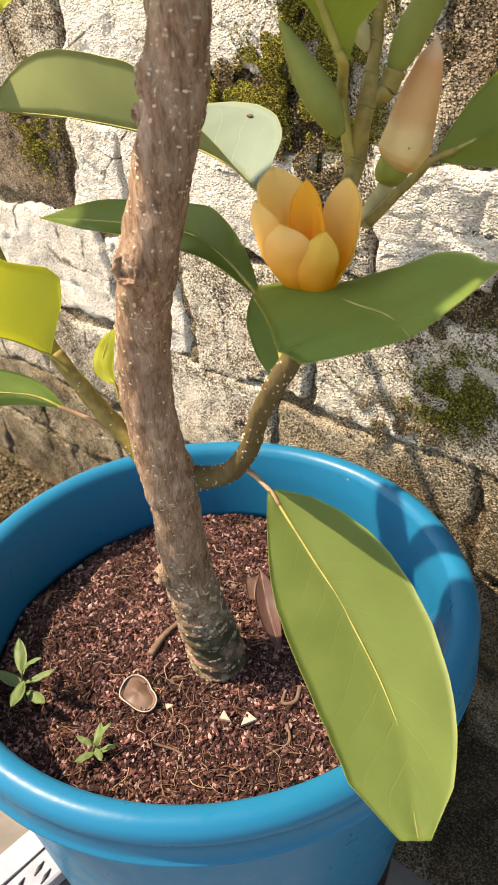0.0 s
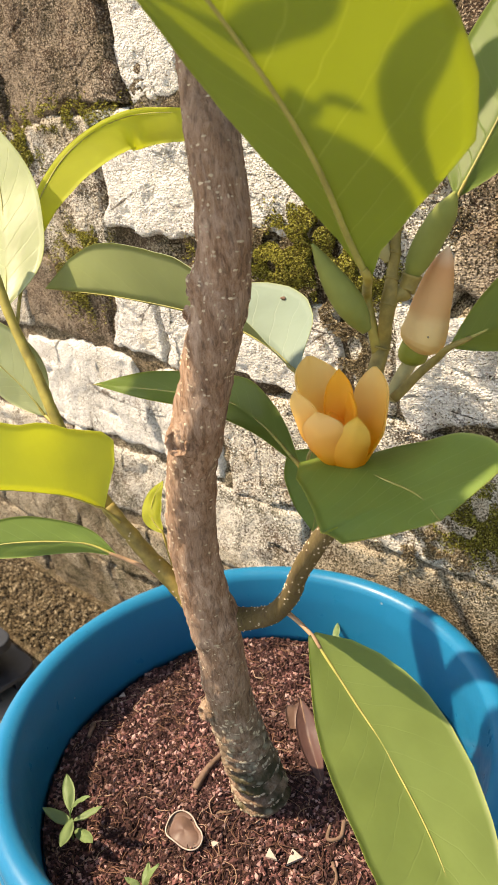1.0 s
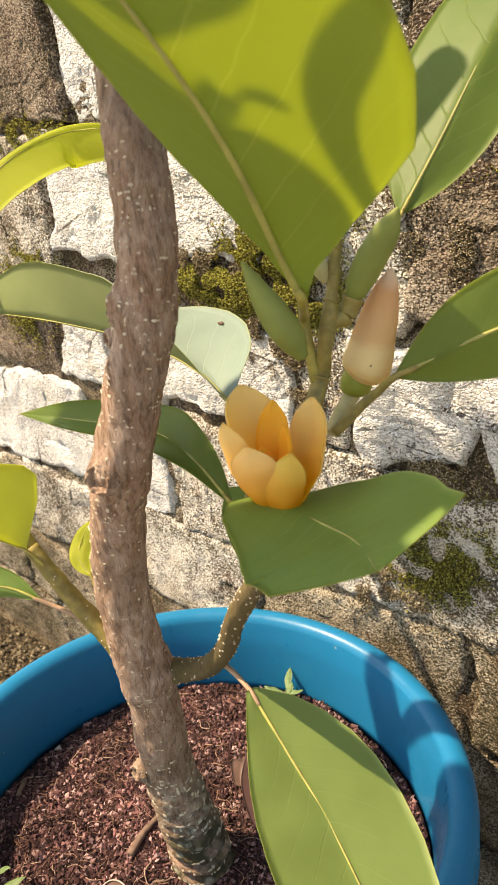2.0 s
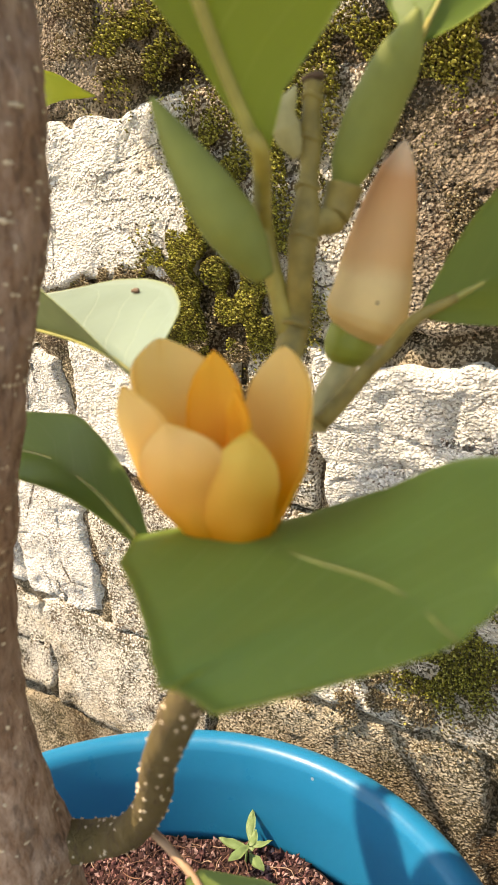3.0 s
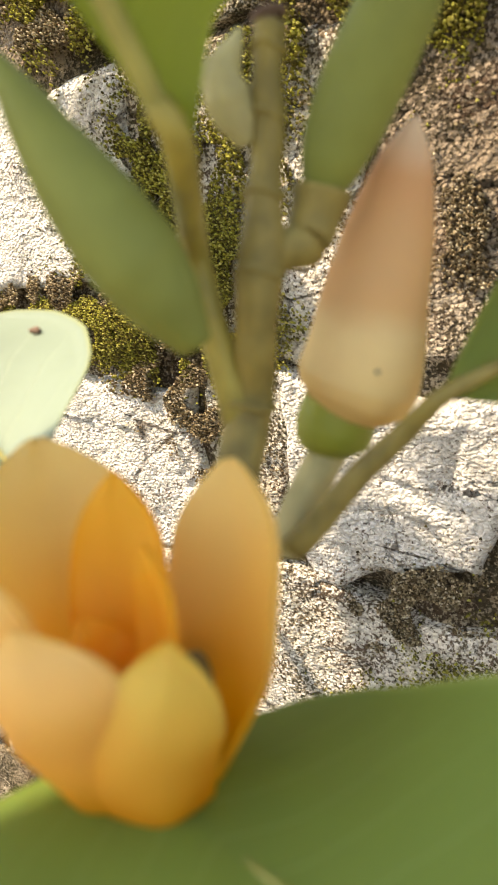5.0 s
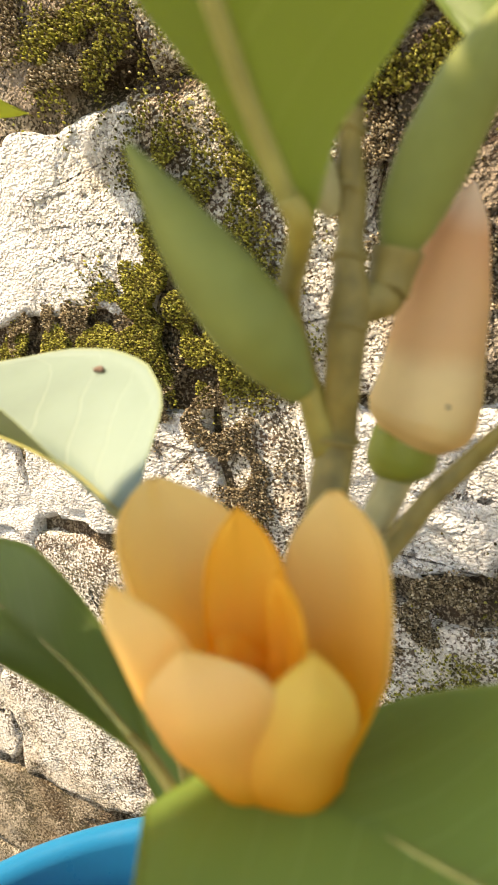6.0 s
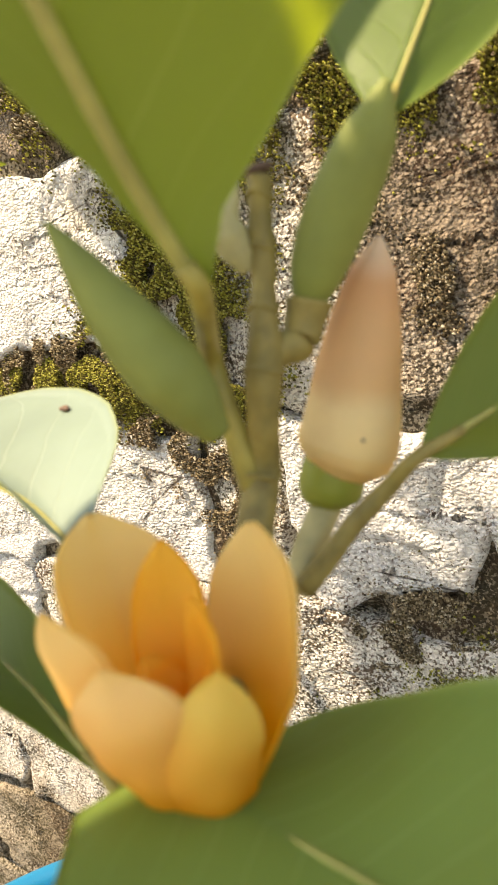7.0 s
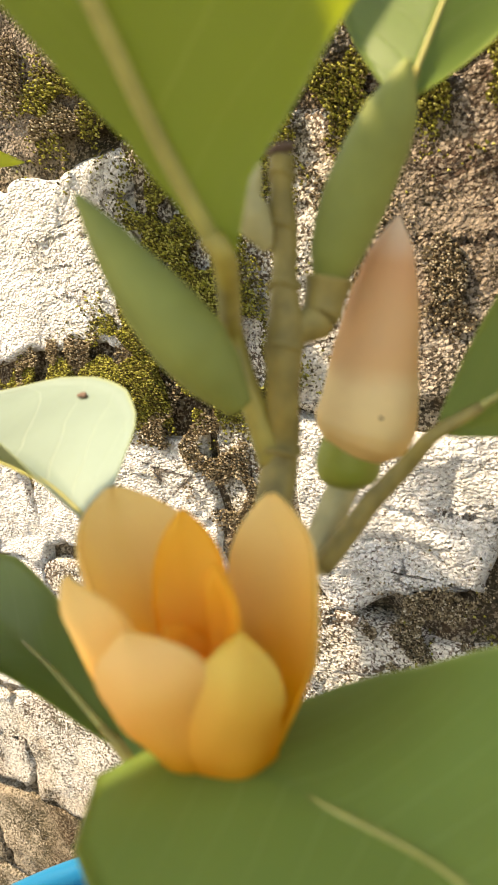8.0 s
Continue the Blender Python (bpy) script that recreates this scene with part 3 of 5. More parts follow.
moss_patch([(-0.046, 0.628, 0.013, 0.022), (-0.030, 0.600, 0.014, 0.014), (-0.062, 0.596, 0.020, 0.010), (-0.080, 0.570, 0.022, 0.010), (-0.13, 0.573, 0.03, 0.006), (-0.03, 0.570, 0.018, 0.010)], 85000, 3)
moss_patch([(-0.35, 0.690, 0.05, 0.008), (-0.085, 0.715, 0.02, 0.012), (-0.45, 0.665, 0.02, 0.012), (-0.40, 0.530, 0.02, 0.02), (-0.37, 0.57, 0.02, 0.01)], 20000, 4)
moss_patch([(0.098, 0.405, 0.022, 0.020), (0.075, 0.375, 0.022, 0.014), (0.055, 0.682, 0.02, 0.012), (0.112, 0.680, 0.02, 0.012), (0.005, 0.66, 0.01, 0.02)], 26000, 5)

CRUSTS = [(-0.070, 0.546, 0.014, 0.012), (-0.040, 0.530, 0.016, 0.014), (-0.030, 0.500, 0.010, 0.014), (-0.132, 0.588, 0.022, 0.006), (-0.166, 0.577, 0.020, 0.007), (-0.115, 0.735, 0.026, 0.016), (-0.100, 0.708, 0.016, 0.008), (0.054, 0.640, 0.008, 0.022), (0.100, 0.605, 0.014, 0.012), (0.075, 0.452, 0.014, 0.010), (0.047, 0.432, 0.014, 0.008), (0.021, 0.336, 0.026, 0.012), (0.050, 0.357, 0.020, 0.014)]
moss_patch(CRUSTS, 40000, 6, "crust", CRUST, "dry brown crust growing in the joints of a stone wall", 0.4, 0.08)

# ---- the blue pot ----
RIM = 0.300
POT_R = 0.1738
SOIL_Z = 0.237


def lathe(name, profile, mat, seg=128):
    verts, faces = [], []
    n = len(profile)
    for k in range(seg):
        c, s = math.cos(2 * math.pi * k / seg), math.sin(2 * math.pi * k / seg)
        verts += [(r * c, r * s, z) for r, z in profile]
    for k in range(seg):
        for i in range(n):
            a, b = k * n + i, k * n + (i + 1) % n
            c2, d = ((k + 1) % seg) * n + (i + 1) % n, ((k + 1) % seg) * n + i
            faces.append((a, d, c2, b))
    return solid(name, verts, faces, mat)


def build_pot():
    pot = thing("plant_pot", (0, 0, 0), "large round glossy blue plastic plant pot", "plant pot")
    t = 0.0095
    rim = [(POT_R - 0.0160, SOIL_Z - 0.012), (POT_R - 0.0155, SOIL_Z), (POT_R - 0.0145, RIM - 0.045), (POT_R - 0.0133, RIM - 0.028), (POT_R - 0.0125, RIM - 0.019)]
    rim += [(POT_R + t * math.cos(a), RIM - t + t * math.sin(a)) for a in np.linspace(math.pi * 0.97, -math.pi * 0.22, 22)]
    rim += [(POT_R + 0.0086, RIM - 0.024), (POT_R + 0.0088, RIM - 0.0262), (POT_R + 0.0100, RIM - 0.0275), (POT_R + 0.0104, RIM - 0.0290), (POT_R + 0.0095, RIM - 0.0308), (POT_R + 0.006, RIM - 0.0318), (POT_R + 0.002, RIM - 0.0322), (POT_R - 0.004, RIM - 0.0325)]
    part("rim", lathe("rim", rim, POT, 160), pot, "thick rolled blue rim")
    outer = [(POT_R - 0.0045, RIM - 0.028), (POT_R - 0.006, RIM - 0.05), (POT_R - 0.011, 0.20), (0.148, 0.10), (0.136, 0.015), (0.130, 0.004), (0.122, 0.0)]
    inner = [(0.10, 0.0), (0.10, 0.008), (0.128, 0.012), (0.140, 0.10), (0.151, 0.20), (0.153, SOIL_Z - 0.014), (POT_R - 0.0140, SOIL_Z - 0.010), (POT_R - 0.0090, RIM - 0.028)]
    part("body", lathe("body", outer + inner, POT, 160), pot)
    base = [(0.0005, 0.0005), (0.101, 0.0005), (0.101, 0.007), (0.0005, 0.007)]
    part("base", lathe("base", base, POT, 64), pot)
    return pot


build_pot()

# ---- soil ----


def soil_height(x, y):
    r = math.hypot(x, y)
    z = SOIL_Z + 0.007 * math.exp(-((x - 0.0) ** 2 + (y - 0.01) ** 2) / 0.006) - 0.004 * (r / 0.15) ** 2
    z += 0.006 * noise.noise(Vector((x * 22, y * 22, 2))) + 0.003 * noise.noise(Vector((x * 60, y * 60, 4)))
    return z


def build_soil():
    verts, faces = [], []
    rings, seg = 60, 140
    for i in range(rings + 1):
        r = 0.1565 * i / rings
        for k in range(seg):
            a = 2 * math.pi * k / seg
            x, y = r * math.cos(a), r * math.sin(a)
            verts.append((x, y, soil_height(x, y) + 0.0016 * noise.noise(Vector((x * 200, y * 200, 0)))))
    for i in range(rings):
        for k in range(seg):
            q = (k + 1) % seg
            faces.append((i * seg + k, (i + 1) * seg + k, (i + 1) * seg + q, i * seg + q))
    low = len(verts)
    verts += [(0.139 * math.cos(2 * math.pi * k / seg), 0.139 * math.sin(2 * math.pi * k / seg), 0.012) for k in range(seg)]
    for k in range(seg):
        q = (k + 1) % seg
        faces.append((rings * seg + k, low + k, low + q, rings * seg + q))
    faces.append(tuple(low + k for k in reversed(range(seg))))
    tagged(solid("soil", verts, faces, SOIL), "reddish brown potting soil in a blue pot", "soil", kind="stuff")
    r = random.Random(7)
    verts, faces = [], []
    for _ in range(60000):
        d, a = 0.1555 * math.sqrt(r.random()), r.uniform(0, 6.283)
        x, y = d * math.cos(a), d * math.sin(a)
        s = 0.0004 + 0.0020 * r.random() ** 3.0
        c = Vector((x, y, soil_height(x, y) + s * 0.3))
        k = len(verts)
        rot = Euler((r.uniform(0, 6), r.uniform(0, 6), r.uniform(0, 6))).to_matrix()
        sx, sy, sz = s * r.uniform(0.6, 1.6), s * r.uniform(0.6, 1.3), s * r.uniform(0.4, 0.9)
        for q in ((1, 0, 0), (-1, 0, 0), (0, 1, 0), (0, -1, 0), (0, 0, 1), (0, 0, -1)):
            j = r.uniform(0.7, 1.3)
            verts.append(c + rot @ Vector((q[0] * sx * j, q[1] * sy * j, q[2] * sz * j)))
        for f in ((0, 2, 4), (2, 1, 4), (1, 3, 4), (3, 0, 4), (2, 0, 5), (1, 2, 5), (3, 1, 5), (0, 3, 5)):
            faces.append(tuple(k + i for i in f))
    tagged(solid("soil_crumbs", verts, faces, CRUMB, False), "loose reddish crumbs and bark bits on potting soil", "soil", kind="stuff")
    verts, faces = [], []
    for _ in range(1100):
        d, a = 0.15 * math.sqrt(r.random()), r.uniform(0, 6.283)
        x, y = d * math.cos(a), d * math.sin(a)
        b, ln = r.uniform(0, 6.283), r.uniform(0.006, 0.026)
        pts = []
        for i in range(4):
            px, py = x + ln * i / 3 * math.cos(b), y + ln * i / 3 * math.sin(b)
            if math.hypot(px, py) > 0.150:
                px, py = px * 0.150 / math.hypot(px, py), py * 0.150 / math.hypot(px, py)
            pts.append((px, py, soil_height(px, py) + r.uniform(0.0003, 0.0025)))
            b += r.uniform(-0.7, 0.7)
        rad = r.uniform(0.00018, 0.0005)
        v, f = tube_data(pts, (rad, rad * 0.8, rad * 0.4), 7, 4, 0.0, 60, 1.0, len(verts))
        verts += v
        faces += f
    tagged(solid("root_fibres", verts, faces, FIBRE), "thin dry root fibres lying on potting soil", "roots", kind="stuff")


build_soil()

# ---- the magnolia ----
tree = thing("magnolia_tree", (0.019, -0.011, 0.235), "young potted magnolia tree with leathery leaves and an orange flower", "tree")

TRUNK = [(0.020, -0.009, 0.215), (0.018, -0.012, 0.245), (0.014, -0.018, 0.285), (0.012, -0.025, 0.333), (0.016, -0.031, 0.384), (0.018, -0.036, 0.412), (0.021, -0.044, 0.467), (0.033, -0.048, 0.516), (0.045, -0.050, 0.545), (0.058, -0.048, 0.585), (0.066, -0.043, 0.616), (0.069, -0.041, 0.644), (0.064, -0.037, 0.68), (0.055, -0.03, 0.73), (0.050, -0.022, 0.80), (0.049, -0.016, 0.87)]
TRUNK_R = [0.0205, 0.0185, 0.0165, 0.0150, 0.0145, 0.0150, 0.0135, 0.0130, 0.0132, 0.0122, 0.0122, 0.0118, 0.0115, 0.011, 0.010, 0.009]


def bark_rings(z):
    return 0.0052 * (abs(math.sin(z * 330)) - 0.6) * max(0.0, min(1.0, (0.335 - z) / 0.06))


def build_trunk():
    v, f = tube_data(TRUNK, TRUNK_R, 240, 48, 0.0012, 80.0)
    line = curve(TRUNK, 240)
    out = []
    for i, p in enumerate(v):
        c = line[i // 48]
        d = p - c
        g = bark_rings(p.z + 0.004 * noise.noise(Vector((p.x * 60, p.y * 60, p.z * 20))))
        g += 0.0008 * noise.noise(Vector((p.x * 330, p.y * 330, p.z * 70))) + 0.0005 * noise.noise(Vector((p.x * 500, p.y * 500, p.z * 260)))
        for kx, ky, kz, size in ((0.0505, -0.0622, 0.547, 0.011), (0.060, -0.054, 0.620, 0.009), (-0.002, -0.028, 0.325, 0.012), (0.030, -0.030, 0.41, 0.010), (0.004, -0.04, 0.43, 0.010)):
            q = (p - Vector((kx, ky, kz))).length / size
            g += 0.0045 * math.exp(-q * q * 1.6)
        out.append(p + d.normalized() * g)
    part("trunk", solid("trunk", out, f, BARK), tree, "brown bark with pale specks, lichen near the soil")
    r = random.Random(5)
    verts, faces = [], []
    rad = along(TRUNK_R, 240)
    for _ in range(1400):
        i = r.randrange(12, 225) if r.random() < 0.8 else r.randrange(8, 50)
        th = r.uniform(0, 6.283)
        k0 = i * 48 + int(th / 6.283 * 48) % 48
        p = Vector(out[k0])
        nrm = (p - line[i]).normalized()
        up = (line[i + 1] - line[i]).normalized()
        si = up.cross(nrm).normalized()
        w, h = r.uniform(0.0008, 0.0016), r.uniform(0.0006, 0.0010)
        if r.random() < 0.3:
            w, h = h, w
        if p.z < 0.33:
            w, h = w * 1.4, h * 1.5
        k = len(verts)
        ring = [p + si * w * math.cos(a) + up * h * math.sin(a) - nrm * 0.0003 for a in np.linspace(0, 6.283, 7)[:-1]]
        ring = [q + (q - p) * r.uniform(-0.25, 0.25) for q in ring]
        verts += ring + [p + nrm * r.uniform(0.0003, 0.0006)]
        faces += [(k + j, k + (j + 1) % 6, k + 6) for j in range(6)]
    ob = part("bark_speckling", solid("bark_speckling", verts, faces, SPECK), tree, "pale corky specks on the bark")
    tagged(ob, kind="stuff")


build_trunk()


def knot(at, out_dir, size, label="healed branch scar"):
    """A healed scar: folds of rough bark round a sunken middle."""
    o, d = Vector(at), Vector(out_dir).normalized()
    a = d.orthogonal().normalized()
    b = d.cross(a)
    verts, faces, rings, seg = [], [], 22, 44
    for i in range(rings + 1):
        q = i / rings
        for k in range(seg):
            t = 2 * math.pi * k / seg
            r = size * q * (1 + 0.16 * noise.noise(Vector((math.cos(t) * 1.4, math.sin(t) * 1.4, size * 900))))
            p = o + (a * math.cos(t) + b * math.sin(t)) * r
            h = 0.62 * math.exp(-((q - 0.58) / 0.26) ** 2) + 0.16 * math.cos(q * 26 + 2.2 * math.sin(t)) * (1 - q) - 0.9 * max(0.0, q - 0.8)
            h += 0.30 * noise.noise(p * 420) + 0.22 * noise.noise(p * 900)
            verts.append(p + d * size * h * 0.62)
    for i in range(rings):
        for k in range(seg):
            m = (k + 1) % seg
            faces.append((i * seg + k, (i + 1) * seg + k, (i + 1) * seg + m, i * seg + m))
    return part("knot", solid("knot", verts, faces, BARK), tree, label)


knot((0.0478, -0.0636, 0.546), (0.20, -0.97, 0.05), 0.0098)
knot((0.0590, -0.0532, 0.6182), (-0.50, -0.84, 0.15), 0.0070)
knot((0.0540, -0.0535, 0.6060), (-0.2, -0.95, -0.1), 0.0050)
knot((0.0040, -0.0400, 0.330), (-0.3, -0.9, 0.1), 0.0080, "old healed bark wound")


def branch(name, pts, rad, label="", mat=BARK, n=40, seg=16, rough=0.0005, specks=0):
    ob = part(name, tube(name, pts, rad, mat, n, seg, rough, 160.0), tree, label)
    if specks:
        r = random.Random(specks)
        line, radii = curve(pts, n), along(rad, n)
        verts, faces = [], []
        for _ in range(specks):
            i = r.randrange(2, n - 1)
            up = (line[i + 1] - line[i]).normalized()
            nrm = up.cross(Vector((r.uniform(-1, 1), r.uniform(-1, 1), r.uniform(-1, 1)))).normalized()
            p = line[i].lerp(line[i + 1], r.random()) + nrm * radii[i] * 1.02
            si = up.cross(nrm)
            w, h = r.uniform(0.0004, 0.0009), r.uniform(0.0004, 0.0007)
            k = len(verts)
            verts += [p + si * w * math.cos(a) + up * h * math.sin(a) - nrm * 0.0003 for a in np.linspace(0, 6.283, 7)[:-1]] + [p + nrm * 0.0005]
            faces += [(k + j, k + (j + 1) % 6, k + 6) for j in range(6)]
        tagged(part("bark_speckling", solid("bark_speckling", verts, faces, SPECK), ob, "pale corky specks on the bark"), kind="stuff")
    return ob


branch("branch", [(0.016, -0.033, 0.406), (0.030, -0.027, 0.409), (0.043, -0.021, 0.413), (0.0575, -0.0215, 0.4235), (0.0765, -0.0270, 0.4470), (0.0965, -0.0400, 0.477), (0.1145, -0.0490, 0.502), (0.1285, -0.0500, 0.524), (0.130, -0.042, 0.541)], (0.0090, 0.0074, 0.0062, 0.0056, 0.0052, 0.0048, 0.0046, 0.0045, 0.0045), "green-brown side branch with pale specks", BARK_GREEN, n=60, specks=190)
branch("branch", [(0.016, -0.036, 0.405), (0.004, -0.043, 0.428), (-0.014, -0.052, 0.452), (-0.034, -0.060, 0.482)], (0.009, 0.0064, 0.0049, 0.0042), "olive side branch with pale specks", SHOOT, specks=40)
branch("shoot", [(-0.034, -0.060, 0.482), (-0.049, -0.063, 0.506), (-0.063, -0.064, 0.528), (-0.082, -0.062, 0.561), (-0.097, -0.061, 0.586), (-0.111, -0.058, 0.614), (-0.125, -0.055, 0.645)], (0.004, 0.0036, 0.0034, 0.003, 0.0028, 0.0025), "green young shoot", STALK)
branch("shoot", [(0.130, -0.042, 0.541), (0.1235, -0.0200, 0.5600)] + [(0.1209, -0.0023, 0.5841), (0.1236, -0.0024, 0.5964), (0.1253, -0.0019, 0.6068), (0.1257, -0.0002, 0.6157), (0.1256, 0.0018, 0.6245), (0.1254, 0.0034, 0.6323), (0.1252, 0.0054, 0.6396)], (0.0045, 0.0038, 0.0037, 0.0034, 0.0031, 0.0036, 0.0028, 0.0023, 0.0026, 0.0021, 0.0023), "olive green flowering shoot with leaf scars", SHOOT, 60, 18, 0.0003)
branch("twig", [(0.1255, -0.0015, 0.6077), (0.1272, 0.002, 0.6089), (0.1292, 0.005, 0.6099), (0.13, 0.0068, 0.6138), (0.1307, 0.0077, 0.6172)], (0.0026, 0.0030, 0.0034, 0.0036, 0.0042, 0.0046), "", SHOOT, 24, 14)


def leaf(spine, wl, wr, side, fold, stalk, label, rib=0.0011, mats=(LEAF_TOP, LEAF_UNDER), stem=STALK, girth=1.0, **more):
    ob = part("leaf", blade("leaf", spine, wl, wr, side, fold, list(mats), **more), tree, label)
    pts = [Vector(p) for p in spine]
    part("midrib", tube("midrib", pts, (rib * 0.85, rib * 0.65, rib * 0.38, rib * 0.2), LEAF_RIB, 36, 8), ob)
    if stalk:
        s = [Vector(p) for p in stalk] + [pts[0], pts[0].lerp(pts[1], 0.25)]
        part("leaf_stalk", tube("leaf_stalk", s, (rib * 1.5 * girth, rib * 1.2 * girth, rib), stem, 24, 10), ob)
    return ob


# the large leaf over the flower
leaf([(0.130, -0.023, 0.622), (0.131, -0.036, 0.640), (0.137, -0.062, 0.672), (0.139, -0.090, 0.702), (0.137, -0.124, 0.734), (0.130, -0.160, 0.757)], 0.027, 0.0565, ((0.8, 0.55, 0.15), (0.8, 0.55, 0.15)), (30, 8), [(0.1197, -0.0032, 0.5841), (0.119, -0.0044, 0.5925), (0.1177, -0.0053, 0.6009), (0.1169, -0.006, 0.6111)], "broad green leaf with the sun shining through", 0.0018, n=60, m=9, wave=(0.002, 1.3),
     outline=((0.05, 0.08, 0.18, 0.46, 0.77, 0.94, 1.0, 0.95, 0.8, 0.5, 0.0), (0.03, 0.16, 0.48, 0.91, 1.0, 0.99, 0.93, 0.80, 0.60, 0.34, 0.0)))
# hanging leaf
leaf([(0.088, -0.025, 0.425), (0.116, -0.031, 0.406), (0.148, -0.040, 0.388), (0.190, -0.060, 0.366), (0.2235, -0.0925, 0.350)], 0.0375, 0.038, ((0.55, 0.83, -0.1), (0.60, 0.78, -0.1)), (14, 4), [(0.058, -0.019, 0.426), (0.072, -0.022, 0.428)], "long green leaf hanging over the pot's rim", 0.0011, (LEAF_OLIVE, LEAF_TOP), STALK_BROWN, n=60, m=9, wave=(0.0014, 1.5),
     outline=((0.06, 0.31, 0.53, 0.73, 0.88, 0.96, 1.0, 1.0, 0.93, 0.76, 0.22), (0.08, 0.46, 0.70, 0.86, 0.97, 1.0, 0.95, 0.82, 0.66, 0.48, 0.14)))
# cupped leaf under the flower
leaf([(0.117, -0.040, 0.5475), (0.145, -0.0435, 0.5470), (0.170, -0.0505, 0.5490), (0.1880, -0.0640, 0.5505)], 0.0420, 0.036, ((0.20, 0.95, -0.40), (0.50, 0.80, 0.70)), ((-15, -5, 5, 16, 21), 0), [(0.1295, -0.0440, 0.5300), (0.1200, -0.0400, 0.5410)], "broad green leaf with a torn tip under the flower", 0.0009, (LEAF_FRESH, LEAF_UNDER), SHOOT, n=72, m=10, wave=(0.0015, 0.62, 0.009), opened=1.0,
     outline=((0.36, 0.66, 0.75, 0.84, 0.94, 0.98, 0.92, 0.84, 0.05), (0.45, 0.65, 0.80, 0.84, 0.86, 0.88, 0.91, 0.96, 1.0, 0.97, 1.04, 0.60, 0.12)))
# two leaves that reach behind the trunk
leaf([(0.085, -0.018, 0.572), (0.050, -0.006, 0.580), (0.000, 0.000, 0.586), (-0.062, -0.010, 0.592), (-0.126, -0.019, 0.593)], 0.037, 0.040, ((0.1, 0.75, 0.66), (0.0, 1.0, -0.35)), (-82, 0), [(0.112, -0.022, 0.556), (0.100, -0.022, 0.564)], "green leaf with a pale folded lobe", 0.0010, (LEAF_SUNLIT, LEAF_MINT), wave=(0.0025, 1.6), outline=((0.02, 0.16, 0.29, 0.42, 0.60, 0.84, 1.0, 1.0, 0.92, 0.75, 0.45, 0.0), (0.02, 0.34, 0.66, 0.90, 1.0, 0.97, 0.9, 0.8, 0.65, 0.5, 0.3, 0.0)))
leaf([(0.095, -0.032, 0.532), (0.065, -0.026, 0.545), (0.032, -0.020, 0.549), (-0.015, -0.030, 0.549), (-0.063, -0.036, 0.545)], 0.011, 0.015, ((0.0, 0.85, 0.5), (0.0, 0.4, 0.9)), (-30, 0), [(0.120, -0.046, 0.520), (0.108, -0.038, 0.527)], "dark green leaf with a wavy pale margin", 0.0011, (LEAF_MINT, LEAF_TOP), shape=(0.45, 1.7, 1.8), wave=(0.003, 2.2))
leaf([(0.0556, 0.0227, 0.5097), (0.0615, 0.0174, 0.4943), (0.0659, 0.0101, 0.4785), (0.0678, 0.0044, 0.4683)], 0.0185, 0.0130, ((0.70, 0.71, -0.1), (0.70, 0.71, -0.1)), (10, 10), [(0.118, -0.046, 0.515), (0.080, -0.010, 0.518)], "dark green leaf drooping behind the branch", 0.0008, (LEAF_FRESH, LEAF_FRESH), root=0.75, shape=(0.30, 2.0, 1.45))
# leaves of the flowering shoot
leaf([(0.147, 0.011, 0.586), (0.175, 0.036, 0.602), (0.205, 0.062, 0.614), (0.232, 0.086, 0.616)], 0.022, 0.022, ((0.35, 0.2, -0.9), (0.3, 0.2, -0.9)), (10, 10), [(0.1245, 0.0016, 0.5609), (0.1291, 0.006, 0.5668), (0.134, 0.0096, 0.5732), (0.1409, 0.0115, 0.58)], "dark green leaf beside a flower bud", 0.0012, (LEAF_TOP, LEAF_TOP), SHOOT, 1.35)
leaf([(0.142, 0.023, 0.646), (0.148, 0.042, 0.672), (0.154, 0.068, 0.706), (0.160, 0.098, 0.738), (0.165, 0.125, 0.755)], 0.034, 0.020, ((0.85, 0.3, -0.4), (0.85, 0.4, -0.3)), (30, 10), [(0.124, 0.012, 0.612), (0.132, 0.017, 0.628)], "blue-green leaf with pale veins", 0.0007, (LEAF_FRESH, LEAF_TOP))
# leaves of the young shoot
YOUNG = (LEAF_YOUNG_LIT, LEAF_YOUNG_LIT)
leaf([(-0.1267, -0.0243, 0.616), (-0.1409, -0.0002, 0.6462), (-0.1495, 0.0367, 0.6725), (-0.1504, 0.0855, 0.6878), (-0.07, 0.08, 0.686), (-0.0518, 0.1004, 0.6768)], 0.004, 0.023, ((0.7, 0.3, -0.3), (0.3, 0.2, -0.9)), (0, 0), [(-0.095, -0.060, 0.582), (-0.108, -0.046, 0.598)], "arching yellow-green leaf glowing in the sun", 0.0008, YOUNG, n=48, outline=((0.1, 0.8, 1.0, 1.0, 1.0, 1.0, 0.8, 0.5, 0.0), (0.08, 0.45, 0.72, 0.92, 1.0, 0.98, 0.85, 0.5, 0.02)))
leaf([(-0.107, -0.058, 0.592), (-0.125, -0.042, 0.615), (-0.150, -0.022, 0.656), (-0.178, -0.010, 0.700)], 0.026, 0.026, ((0.74, 0.48, 0.22), (0.74, 0.48, 0.22)), (10, 10), [(-0.100, -0.060, 0.590)], "leaf with full sun put into its pale colour", 0.0008, (LEAF_PALE_LIT, LEAF_PALE_LIT))
